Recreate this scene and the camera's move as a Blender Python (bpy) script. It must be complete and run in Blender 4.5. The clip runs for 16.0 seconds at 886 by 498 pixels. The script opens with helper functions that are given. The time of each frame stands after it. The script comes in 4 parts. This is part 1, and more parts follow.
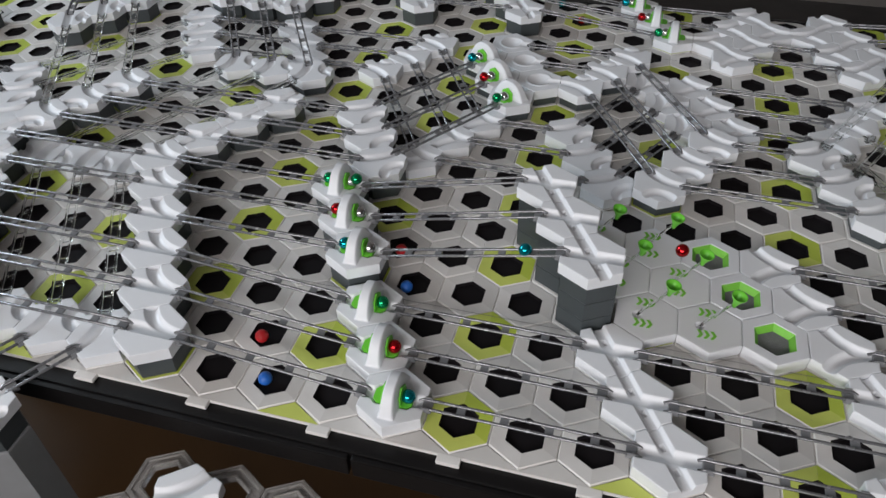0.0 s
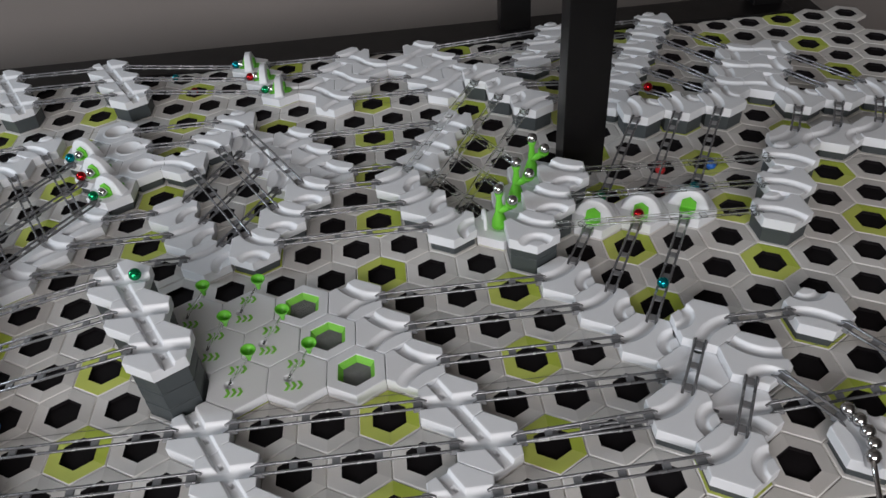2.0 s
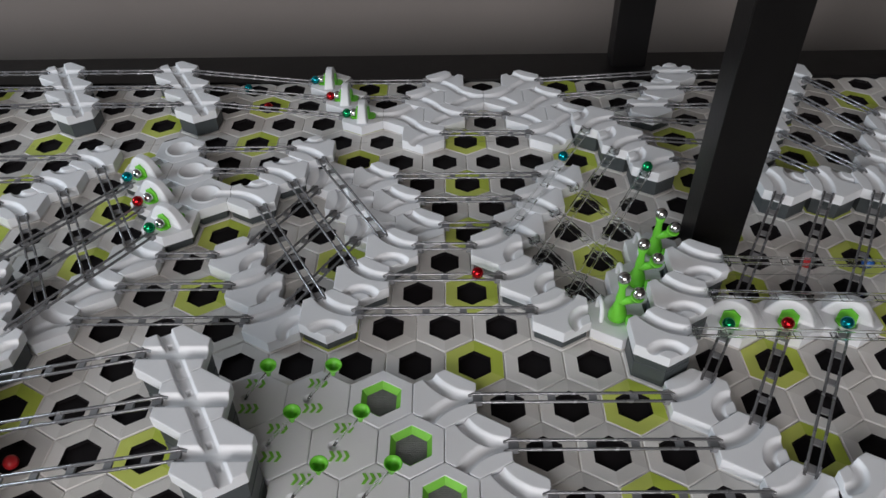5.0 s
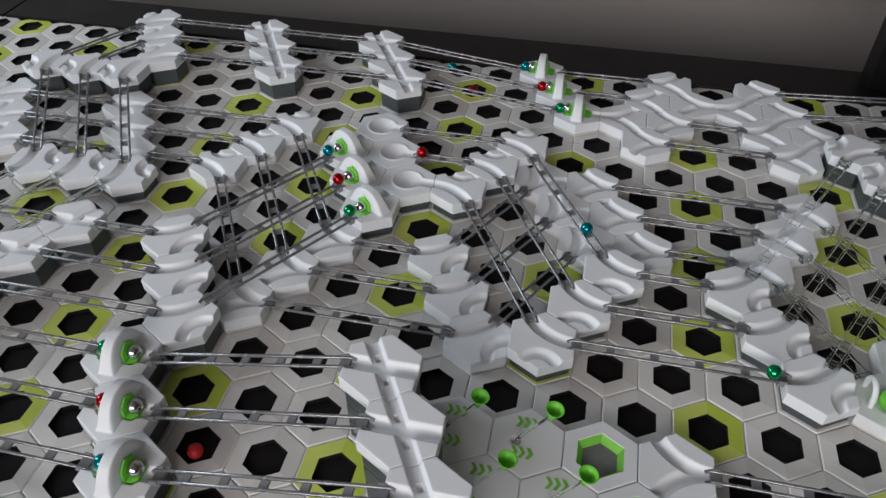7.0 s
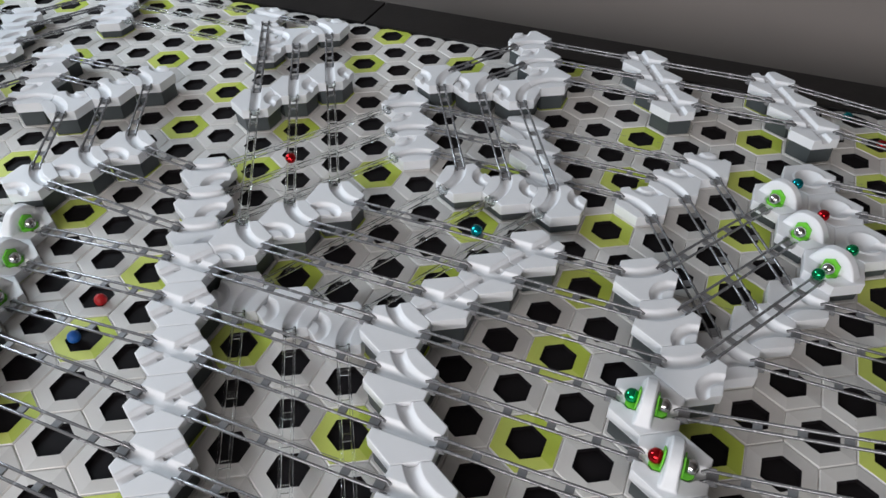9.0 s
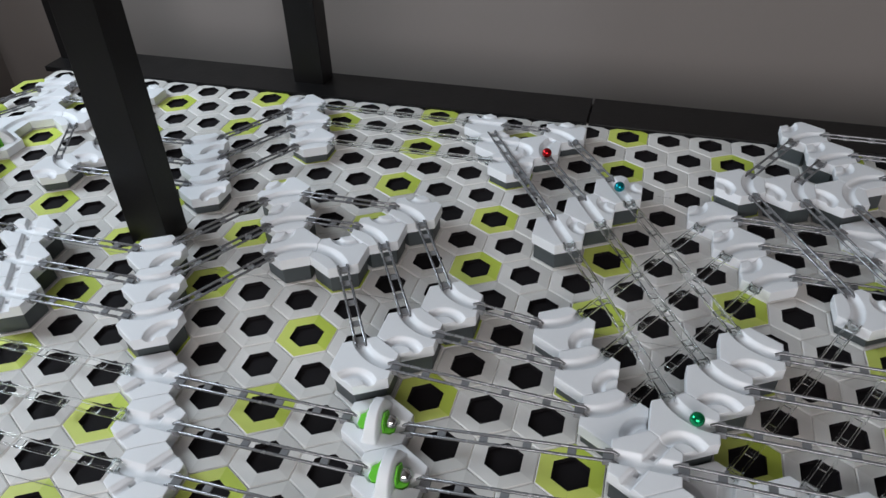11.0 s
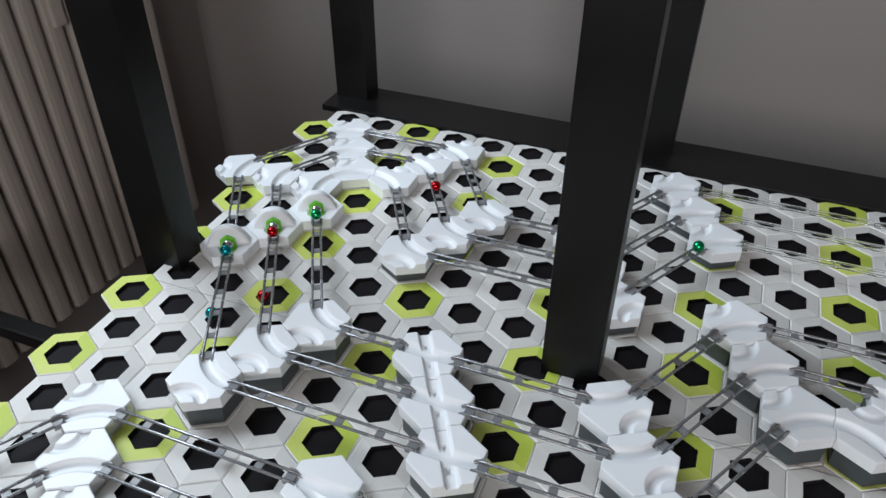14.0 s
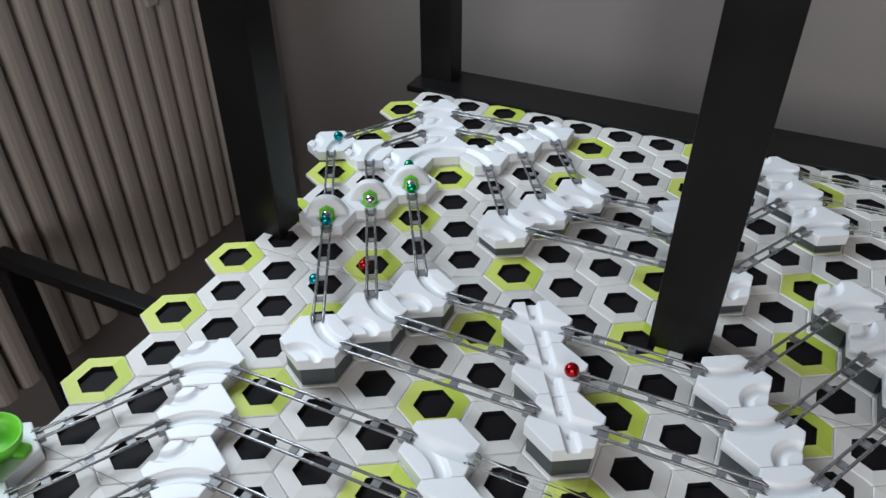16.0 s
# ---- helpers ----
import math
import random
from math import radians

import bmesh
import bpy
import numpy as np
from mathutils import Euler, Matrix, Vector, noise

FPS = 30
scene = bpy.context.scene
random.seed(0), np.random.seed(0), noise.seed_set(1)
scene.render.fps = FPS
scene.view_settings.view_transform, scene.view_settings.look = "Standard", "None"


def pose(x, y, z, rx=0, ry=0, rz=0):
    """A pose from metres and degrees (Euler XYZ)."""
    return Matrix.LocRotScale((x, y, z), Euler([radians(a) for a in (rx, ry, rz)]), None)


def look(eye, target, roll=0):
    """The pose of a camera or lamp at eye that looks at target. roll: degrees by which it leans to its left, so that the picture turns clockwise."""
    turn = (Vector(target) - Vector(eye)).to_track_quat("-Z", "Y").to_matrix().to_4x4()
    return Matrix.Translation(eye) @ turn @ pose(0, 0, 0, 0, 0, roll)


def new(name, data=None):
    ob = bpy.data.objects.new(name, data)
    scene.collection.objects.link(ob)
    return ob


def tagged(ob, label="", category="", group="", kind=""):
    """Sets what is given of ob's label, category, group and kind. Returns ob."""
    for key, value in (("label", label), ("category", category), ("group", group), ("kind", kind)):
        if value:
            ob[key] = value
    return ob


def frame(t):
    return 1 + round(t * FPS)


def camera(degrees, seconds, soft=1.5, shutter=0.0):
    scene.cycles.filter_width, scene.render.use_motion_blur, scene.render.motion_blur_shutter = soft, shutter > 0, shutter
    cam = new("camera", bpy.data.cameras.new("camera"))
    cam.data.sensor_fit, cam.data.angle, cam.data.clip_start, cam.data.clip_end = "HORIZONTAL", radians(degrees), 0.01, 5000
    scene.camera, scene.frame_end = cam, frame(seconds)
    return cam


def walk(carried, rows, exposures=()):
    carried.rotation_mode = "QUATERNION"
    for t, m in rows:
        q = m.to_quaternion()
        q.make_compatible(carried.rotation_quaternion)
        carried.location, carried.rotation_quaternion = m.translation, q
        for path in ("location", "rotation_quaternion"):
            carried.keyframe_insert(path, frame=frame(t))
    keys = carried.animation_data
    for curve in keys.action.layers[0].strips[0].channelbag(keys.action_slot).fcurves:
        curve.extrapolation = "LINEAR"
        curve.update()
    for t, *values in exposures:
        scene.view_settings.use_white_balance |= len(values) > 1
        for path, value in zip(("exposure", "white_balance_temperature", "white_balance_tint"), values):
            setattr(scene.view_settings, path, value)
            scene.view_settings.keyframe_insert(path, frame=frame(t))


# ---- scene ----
cam = camera(62.0, 16.0)
PATH = [
    (0, pose(-0.1059, -0.7003, 0.5234, 48.13, 1.01, 15.46)),
    (0.5, pose(0.0319, -0.7157, 0.5345, 48.70, 1.90, 9.93)),
    (1, pose(0.1047, -0.7377, 0.5425, 49.15, 2.65, 3.69)),
    (1.5, pose(0.1368, -0.7227, 0.5433, 49.67, 2.96, -1.07)),
    (2, pose(0.1274, -0.6735, 0.5573, 49.64, 3.51, -5.70)),
    (2.5, pose(0.1115, -0.6169, 0.5628, 49.94, 3.72, -9.39)),
    (3, pose(0.1120, -0.5660, 0.5654, 50.18, 3.27, -9.48)),
    (5.5, pose(0.0390, -0.4995, 0.5366, 48.92, 0.19, 3.63)),
    (6, pose(0.0138, -0.4765, 0.5297, 48.48, -0.01, 6.94)),
    (6.5, pose(-0.0103, -0.4542, 0.5181, 48.22, 0.16, 9.66)),
    (7, pose(-0.0496, -0.4311, 0.5113, 47.92, 0.19, 12.32)),
    (7.5, pose(-0.1096, -0.4159, 0.5132, 47.28, 0.51, 15.90)),
    (8, pose(-0.1761, -0.4258, 0.5073, 47.60, 0.90, 20.22)),
    (8.5, pose(-0.2776, -0.4634, 0.5190, 47.95, 0.78, 22.07)),
    (9, pose(-0.4119, -0.5002, 0.5334, 48.21, 0.32, 22.35)),
    (9.5, pose(-0.5409, -0.5286, 0.5378, 49.24, 0.01, 21.51)),
    (10, pose(-0.6538, -0.5355, 0.5288, 50.94, 1.27, 19.93)),
    (12.5, pose(-1.2065, -0.3810, 0.5307, 52.70, 0.34, 12.38)),
    (13, pose(-1.2615, -0.3777, 0.5375, 52.74, 0.27, 14.73)),
    (13.5, pose(-1.3205, -0.3820, 0.5340, 52.79, 0.25, 18.39)),
    (14, pose(-1.3813, -0.3905, 0.5108, 53.08, -0.24, 21.54)),
    (14.5, pose(-1.4472, -0.3881, 0.4895, 53.31, -0.56, 23.10)),
    (15, pose(-1.4889, -0.3890, 0.4811, 53.42, -0.39, 23.89)),
    (15.5, pose(-1.4958, -0.4062, 0.4835, 53.25, -0.23, 24.32)),
    (16, pose(-1.4369, -0.4346, 0.4855, 53.28, 0.17, 24.71)),
]
walk(cam, PATH, exposures=[(0.0, 0.0), (7.5, 0.0), (9.0, 0.12), (10.0, -0.02), (12.5, -0.17), (16.0, -0.20)])

WEST_POWER, SOUTH_POWER = 31, 53

# ---- light and exposure ----
world = bpy.data.worlds.new("world")
scene.world = world
world.use_nodes = True
sky_bg = world.node_tree.nodes["Background"]
sky_tex = world.node_tree.nodes.new("ShaderNodeTexSky")
sky_tex.sky_type = "NISHITA"
sky_tex.sun_disc = False
sky_tex.sun_elevation = radians(35)
sky_tex.sun_rotation = radians(200)
world.node_tree.links.new(sky_tex.outputs[0], sky_bg.inputs[0])
sky_bg.inputs[1].default_value = 0.1


def area_lamp(name, m, w, h, power, colour):
    data = bpy.data.lights.new(name, "AREA")
    data.shape, data.size, data.size_y, data.energy, data.color = "RECTANGLE", w, h, power, colour
    ob = new(name, data)
    ob.matrix_world = m
    return ob


# daylight through the window over the radiator, and an unseen fill light added behind the camera
area_lamp("window_daylight_west", look((-2.481, 0.12, 1.035), (0.0, 0.12, 1.034)), 0.80, 0.9, WEST_POWER, (0.79, 0.905, 1.0))
area_lamp("south_fill_light", look((-0.55, -2.56, 1.12), (-0.55, 0.6, 1.02)), 2.5, 1.1, SOUTH_POWER, (1.0, 0.96, 0.95))


# ---- materials ----
def material(name, colour, rough=0.5, metal=0.0, vary=0.06, scale=40.0, bump=0.0, bump_scale=400.0, island=0.0, coat=0.0, transmission=0.0, ior=1.45, spec=0.5):
    """A principled surface whose colour varies at two scales, with fine relief."""
    mat = bpy.data.materials.new(name)
    mat.use_nodes = True
    nt = mat.node_tree
    bsdf = nt.nodes["Principled BSDF"]
    bsdf.inputs["Roughness"].default_value = rough
    bsdf.inputs["Metallic"].default_value = metal
    bsdf.inputs["Coat Weight"].default_value = coat
    bsdf.inputs["Transmission Weight"].default_value = transmission
    bsdf.inputs["IOR"].default_value = ior
    bsdf.inputs["Specular IOR Level"].default_value = spec
    tc = nt.nodes.new("ShaderNodeTexCoord")
    n1 = nt.nodes.new("ShaderNodeTexNoise")
    n1.inputs["Scale"].default_value = scale
    n1.inputs["Detail"].default_value = 6
    n2 = nt.nodes.new("ShaderNodeTexNoise")
    n2.inputs["Scale"].default_value = scale * 0.13
    nt.links.new(tc.outputs["Object"], n1.inputs["Vector"])
    nt.links.new(tc.outputs["Object"], n2.inputs["Vector"])
    add = nt.nodes.new("ShaderNodeMath")
    add.operation = "ADD"
    nt.links.new(n1.outputs[0], add.inputs[0])
    nt.links.new(n2.outputs[0], add.inputs[1])
    last = add
    if island:
        info = nt.nodes.new("ShaderNodeObjectInfo")
        mul = nt.nodes.new("ShaderNodeMath")
        mul.operation = "MULTIPLY_ADD"
        mul.inputs[1].default_value = island
        nt.links.new(info.outputs["Random"], mul.inputs[0])
        nt.links.new(add.outputs[0], mul.inputs[2])
        last = mul
    ramp = nt.nodes.new("ShaderNodeMapRange")
    ramp.inputs["From Min"].default_value = 0.6
    ramp.inputs["From Max"].default_value = 1.4 + island
    ramp.inputs["To Min"].default_value = 1 - vary
    ramp.inputs["To Max"].default_value = 1 + vary
    nt.links.new(last.outputs[0], ramp.inputs["Value"])
    mix = nt.nodes.new("ShaderNodeVectorMath")
    mix.operation = "SCALE"
    mix.inputs[0].default_value = colour
    nt.links.new(ramp.outputs[0], mix.inputs["Scale"])
    nt.links.new(mix.outputs[0], bsdf.inputs["Base Color"])
    rr = nt.nodes.new("ShaderNodeMapRange")
    rr.inputs["From Min"].default_value, rr.inputs["From Max"].default_value = 0.3, 0.7
    rr.inputs["To Min"].default_value, rr.inputs["To Max"].default_value = max(0.0, rough - 0.05), min(1.0, rough + 0.07)
    nt.links.new(n1.outputs[0], rr.inputs["Value"])
    nt.links.new(rr.outputs[0], bsdf.inputs["Roughness"])
    if bump:
        nb = nt.nodes.new("ShaderNodeTexNoise")
        nb.inputs["Scale"].default_value = bump_scale
        nt.links.new(tc.outputs["Object"], nb.inputs["Vector"])
        bn = nt.nodes.new("ShaderNodeBump")
        bn.inputs["Strength"].default_value = bump
        bn.inputs["Distance"].default_value = 0.001
        nt.links.new(nb.outputs[0], bn.inputs["Height"])
        nt.links.new(bn.outputs[0], bsdf.inputs["Normal"])
    return mat


WHITE = material("white_plastic", (0.78, 0.80, 0.83), 0.36, vary=0.025, scale=30, bump=0.05, bump_scale=900, island=0.5)
SPACER_GREY = material("dark_grey_plastic", (0.058, 0.068, 0.072), 0.42, vary=0.08, scale=40, bump=0.08, bump_scale=900)
RAIL_GREY = material("grey_rail_plastic", (0.27, 0.275, 0.29), 0.24, metal=0.6, vary=0.08, scale=60)
TIE_GREY = material("dark_rail_plastic", (0.21, 0.214, 0.225), 0.30, vary=0.08, scale=60)
STEEL = material("polished_steel", (0.62, 0.62, 0.62), 0.12, metal=1.0, vary=0.03, scale=50)
CLEAR = material("clear_plastic", (0.95, 0.97, 0.97), 0.06, vary=0.01, transmission=1.0, ior=1.3)
GREEN = material("bright_green_plastic", (0.17, 0.62, 0.05), 0.38, vary=0.06, scale=60)
GREEN_PRINT = material("green_print", (0.22, 0.60, 0.07), 0.5, vary=0.08, scale=80)
# paler and darker copies of the grey and lime card carry the facet shading
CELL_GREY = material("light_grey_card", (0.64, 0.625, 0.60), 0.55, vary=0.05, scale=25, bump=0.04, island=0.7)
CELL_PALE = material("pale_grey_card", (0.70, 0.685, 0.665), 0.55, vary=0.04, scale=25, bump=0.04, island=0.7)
CELL_SHADE = material("shaded_grey_card", (0.57, 0.555, 0.535), 0.55, vary=0.05, scale=25, bump=0.04, island=0.7)
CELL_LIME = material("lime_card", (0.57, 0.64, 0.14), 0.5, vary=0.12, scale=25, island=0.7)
CELL_LIME_SHADE = material("shaded_lime_card", (0.47, 0.57, 0.075), 0.5, vary=0.12, scale=25, island=0.7)
SEAM = material("pale_seam", (0.77, 0.755, 0.73), 0.5, vary=0.03)
JOINT = material("grey_joint", (0.22, 0.215, 0.21), 0.6, vary=0.1)
HOLE_BLACK = material("black_recess", (0.012, 0.0105, 0.0118), 0.6, vary=0.15, scale=90, spec=0.1)
BLACK_WOOD = material("black_stained_wood", (0.0065, 0.006, 0.0063), 0.36, vary=0.3, scale=12, bump=0.12, bump_scale=160, spec=0.3)
WALL_PAINT = material("grey_white_wall_paint", (0.235, 0.212, 0.201), 0.8, vary=0.03, scale=6, bump=0.15, bump_scale=260)
FLOOR_WOOD = material("brown_parquet", (0.052, 0.027, 0.010), 0.42, vary=0.25, scale=14, island=0.8)
RADIATOR_WHITE = material("cream_radiator_enamel", (0.40, 0.355, 0.315), 0.45, vary=0.03, scale=20)
RED_CHROME = material("red_marble", (0.46, 0.010, 0.016), 0.12, metal=0.85, vary=0.04)
GREEN_CHROME = material("green_marble", (0.01, 0.34, 0.13), 0.12, metal=0.85, vary=0.04)
TEAL_CHROME = material("teal_marble", (0.005, 0.28, 0.33), 0.12, metal=0.85, vary=0.04)
RED_PLASTIC = material("red_plastic", (0.55, 0.02, 0.025), 0.35, vary=0.04)
BLUE_PLASTIC = material("blue_plastic", (0.02, 0.13, 0.50), 0.35, vary=0.04)
MESH_GREY = material("grey_mesh", (0.24, 0.245, 0.25), 0.6, vary=0.2, scale=900, bump=0.5, bump_scale=1500)


# ---- mesh helpers ----
def mesh_of(name, verts, faces, mats, face_mats=None, smooth=False):
    me = bpy.data.meshes.new(name)
    me.from_pydata(verts, [], faces)
    for m in mats:
        me.materials.append(m)
    if face_mats:
        me.polygons.foreach_set("material_index", face_mats)
    if smooth:
        me.polygons.foreach_set("use_smooth", [True] * len(faces))
    me.update()
    return me


def child(name, me, parent, m=None, label=""):
    """Links a mesh as one part under its thing or part."""
    ob = new(name, me)
    ob.parent = parent
    if m is not None:
        ob.matrix_basis = m
    if label:
        ob["label"] = label
    return ob


class Build:
    """Collects vertices and faces of one mesh."""

    def __init__(self):
        self.v, self.f, self.m = [], [], []

    def add(self, verts, faces, mat=0):
        n = len(self.v)
        self.v += [tuple(p) for p in verts]
        self.f += [[n + k for k in fa] for fa in faces]
        self.m += [mat] * len(faces)

    def box(self, x0, y0, z0, x1, y1, z1, mat=0, bev=0.0, m=None):
        bm = bmesh.new()
        bmesh.ops.create_cube(bm, size=1)
        bmesh.ops.scale(bm, vec=(x1 - x0, y1 - y0, z1 - z0), verts=bm.verts)
        bmesh.ops.translate(bm, vec=((x0 + x1) / 2, (y0 + y1) / 2, (z0 + z1) / 2), verts=bm.verts)
        if bev:
            bmesh.ops.bevel(bm, geom=list(bm.edges), offset=bev, segments=2, affect="EDGES", profile=0.6)
        self.take(bm, mat, m)

    def take(self, bm, mat=0, m=None):
        bm.verts.index_update()
        self.add([(m @ v.co) if m else v.co[:] for v in bm.verts], [[v.index for v in fa.verts] for fa in bm.faces], mat)
        bm.free()

    def tube(self, pts, r, sides=8, mat=0, cap=True):
        """A round bar along a line of points."""
        pts = [Vector(p) for p in pts]
        rings = []
        for k, p in enumerate(pts):
            d = (pts[min(k + 1, len(pts) - 1)] - pts[max(k - 1, 0)]).normalized()
            a = d.cross(Vector((0, 0, 1)))
            a = a.normalized() if a.length > 1e-4 else Vector((1, 0, 0))
            b = d.cross(a)
            rr = r[k] if isinstance(r, (list, tuple)) else r
            rings.append([p + rr * (math.cos(2 * math.pi * s / sides) * a + math.sin(2 * math.pi * s / sides) * b) for s in range(sides)])
        verts = [q for ring in rings for q in ring]
        faces = []
        for k in range(len(pts) - 1):
            for s in range(sides):
                s2 = (s + 1) % sides
                faces.append([k * sides + s, k * sides + s2, (k + 1) * sides + s2, (k + 1) * sides + s])
        if cap:
            faces.append(list(range(sides)))
            faces.append(list(reversed(range((len(pts) - 1) * sides, len(pts) * sides))))
        self.add(verts, faces, mat)

    def lathe(self, profile, sides=20, mat=0, m=None):
        """A round form from (radius, height) pairs."""
        verts, faces = [], []
        for r, z in profile:
            for s in range(sides):
                a = 2 * math.pi * s / sides
                p = Vector((r * math.cos(a), r * math.sin(a), z))
                verts.append(m @ p if m else p)
        for k in range(len(profile) - 1):
            for s in range(sides):
                s2 = (s + 1) % sides
                faces.append([k * sides + s, k * sides + s2, (k + 1) * sides + s2, (k + 1) * sides + s])
        faces.append(list(reversed(range(sides))))
        faces.append(list(range((len(profile) - 1) * sides, len(profile) * sides)))
        self.add(verts, faces, mat)

    def prism(self, rings, mat=0, top=True, bottom=True, top_mat=None):
        """Rings of equal length, from low to high, joined into one closed form."""
        n = len(rings[0])
        verts = [p for r in rings for p in r]
        faces = []
        for k in range(len(rings) - 1):
            for s in range(n):
                s2 = (s + 1) % n
                faces.append([k * n + s, k * n + s2, (k + 1) * n + s2, (k + 1) * n + s])
        self.add(verts, faces, mat)
        if bottom:
            self.add(rings[0], [list(reversed(range(n)))], mat)
        if top:
            self.add(rings[-1], [list(range(n))], mat if top_mat is None else top_mat)

    def mesh(self, name, mats, smooth=False):
        return mesh_of(name, self.v, self.f, mats, self.m, smooth)


PITCH = 0.057
HEXR = PITCH / math.sqrt(3)


def cell_xy(i, r):
    return PITCH * (i + 0.5 * r), PITCH * 0.8660254 * r


def hexagon(rad, z, cx=0.0, cy=0.0, turn=30.0):
    return [(cx + rad * math.cos(radians(60 * k + turn)), cy + rad * math.sin(radians(60 * k + turn)), z) for k in range(6)]


# ---- the room and the shelf ----
FRONT, BACK, LEFT, RIGHT = -0.3795, 0.512, -1.945, 0.93
SHELF_BOTTOM = -0.028
NORTH, WEST = 0.926, -2.485


def structure(name, b, mats, label):
    return tagged(new(name, b.mesh(name, mats)), label, kind="structure")


def build_room():
    b = Build()
    b.box(WEST, NORTH, -0.93, 3.5, NORTH + 0.14, 1.7)
    structure("wall_north", b, [WALL_PAINT], "smooth grey painted wall behind the black shelf")
    # west wall with its window opening over the radiator
    b = Build()
    b.box(WEST - 0.14, -2.6, -0.93, WEST, NORTH + 0.14, 0.55)
    b.box(WEST - 0.14, 0.54, 0.55, WEST, NORTH + 0.14, 1.7)
    b.box(WEST - 0.14, -2.6, 0.55, WEST, -0.30, 1.7)
    b.box(WEST - 0.14, -0.30, 1.52, WEST, 0.54, 1.7)
    structure("wall_west", b, [WALL_PAINT], "smooth grey painted side wall behind the radiator")
    b = Build()
    b.box(3.5, -2.6, -0.93, 3.62, NORTH + 0.14, 1.7)
    structure("wall_east", b, [WALL_PAINT], "plain grey painted side wall")
    # unseen south wall, left open where the added fill light stands
    b = Build()
    b.box(-2.74, -2.75, -0.93, -1.82, -2.6, 1.7)
    b.box(0.72, -2.75, -0.93, 3.62, -2.6, 1.7)
    b.box(-1.82, -2.75, -0.93, 0.72, -2.6, 0.5)
    structure("wall_south", b, [WALL_PAINT], "plain grey painted wall, unseen, with an opening for the fill light")
    b = Build()
    b.box(-2.74, -2.75, 1.7, 3.62, NORTH + 0.14, 1.8)
    structure("ceiling", b, [WALL_PAINT], "plain ceiling")
    b = Build()
    b.box(-2.74, -2.75, -0.96, 3.62, NORTH + 0.14, -0.925)
    fl = structure("floor", b, [FLOOR_WOOD], "dark brown oiled parquet floor")
    rng = random.Random(5)
    y = -1.05
    while y < -0.15:
        x = -1.25 - rng.random() * 0.2
        while x < 0.8:
            w = 0.21
            bb = Build()
            bb.box(0, 0, 0, w - 0.001, 0.0492, 0.012, bev=0.0004)
            if x > -2.5:
                me = mesh_store.get("plank") or bb.mesh("plank", [FLOOR_WOOD])
                mesh_store["plank"] = me
                child("plank", me, fl, pose(x, y, -0.924))
            x += w
        y += 0.05
    return fl


def build_radiator():
    """Ribbed column radiator on the west wall; each rib is a part."""
    r = tagged(new("radiator"), "cream enamelled ribbed radiator hung on the side wall", "radiator")
    b = Build()
    prof = [(0.0, -0.0185), (0.008, -0.0175), (0.016, -0.0130), (0.018, -0.006), (0.018, 0.006), (0.016, 0.0130), (0.008, 0.0175), (0.0, 0.0185)]
    b.prism([[(x * k, y, z) for x, y in reversed(prof)] for z, k in ((-0.422, 0.5), (-0.416, 1.0), (0.496, 1.0), (0.502, 0.5))])
    me = b.mesh("rib", [RADIATOR_WHITE])
    for k in range(17):
        child("rib", me, r, pose(-2.418, 0.690 - 0.0427 * k, 0))
    b = Build()
    b.box(-2.460, -0.015, -0.420, -2.419, 0.712, 0.500, bev=0.003)
    child("back_panel", b.mesh("back_panel", [RADIATOR_WHITE]), r)
    b = Build()
    b.box(-2.412, 0.470, 0.075, -2.392, 0.494, 0.30, bev=0.003)
    child("clip", b.mesh("clip", [RADIATOR_WHITE]), r, label="small pale clip between two ribs")
    for y in (0.08, 0.60):
        b = Build()
        b.box(-2.485, y - 0.02, 0.30, -2.458, y + 0.02, 0.34)
        child("bracket", b.mesh("bracket", [RADIATOR_WHITE]), r)
    # low black stand before the radiator
    stand = tagged(new("low_stand"), "low black wooden stand with a crossbar beside the shelf", "stand")
    b = Build()
    b.box(-2.362, 0.046, -0.157, -1.96, 0.072, -0.136, bev=0.004)
    child("crossbar", b.mesh("crossbar", [BLACK_WOOD]), stand)
    for x in (-2.346, -1.98):
        b = Build()
        b.box(x - 0.014, 0.043, -0.912, x + 0.014, 0.076, -0.157, bev=0.003)
        child("leg", b.mesh("leg", [BLACK_WOOD]), stand)
    return r


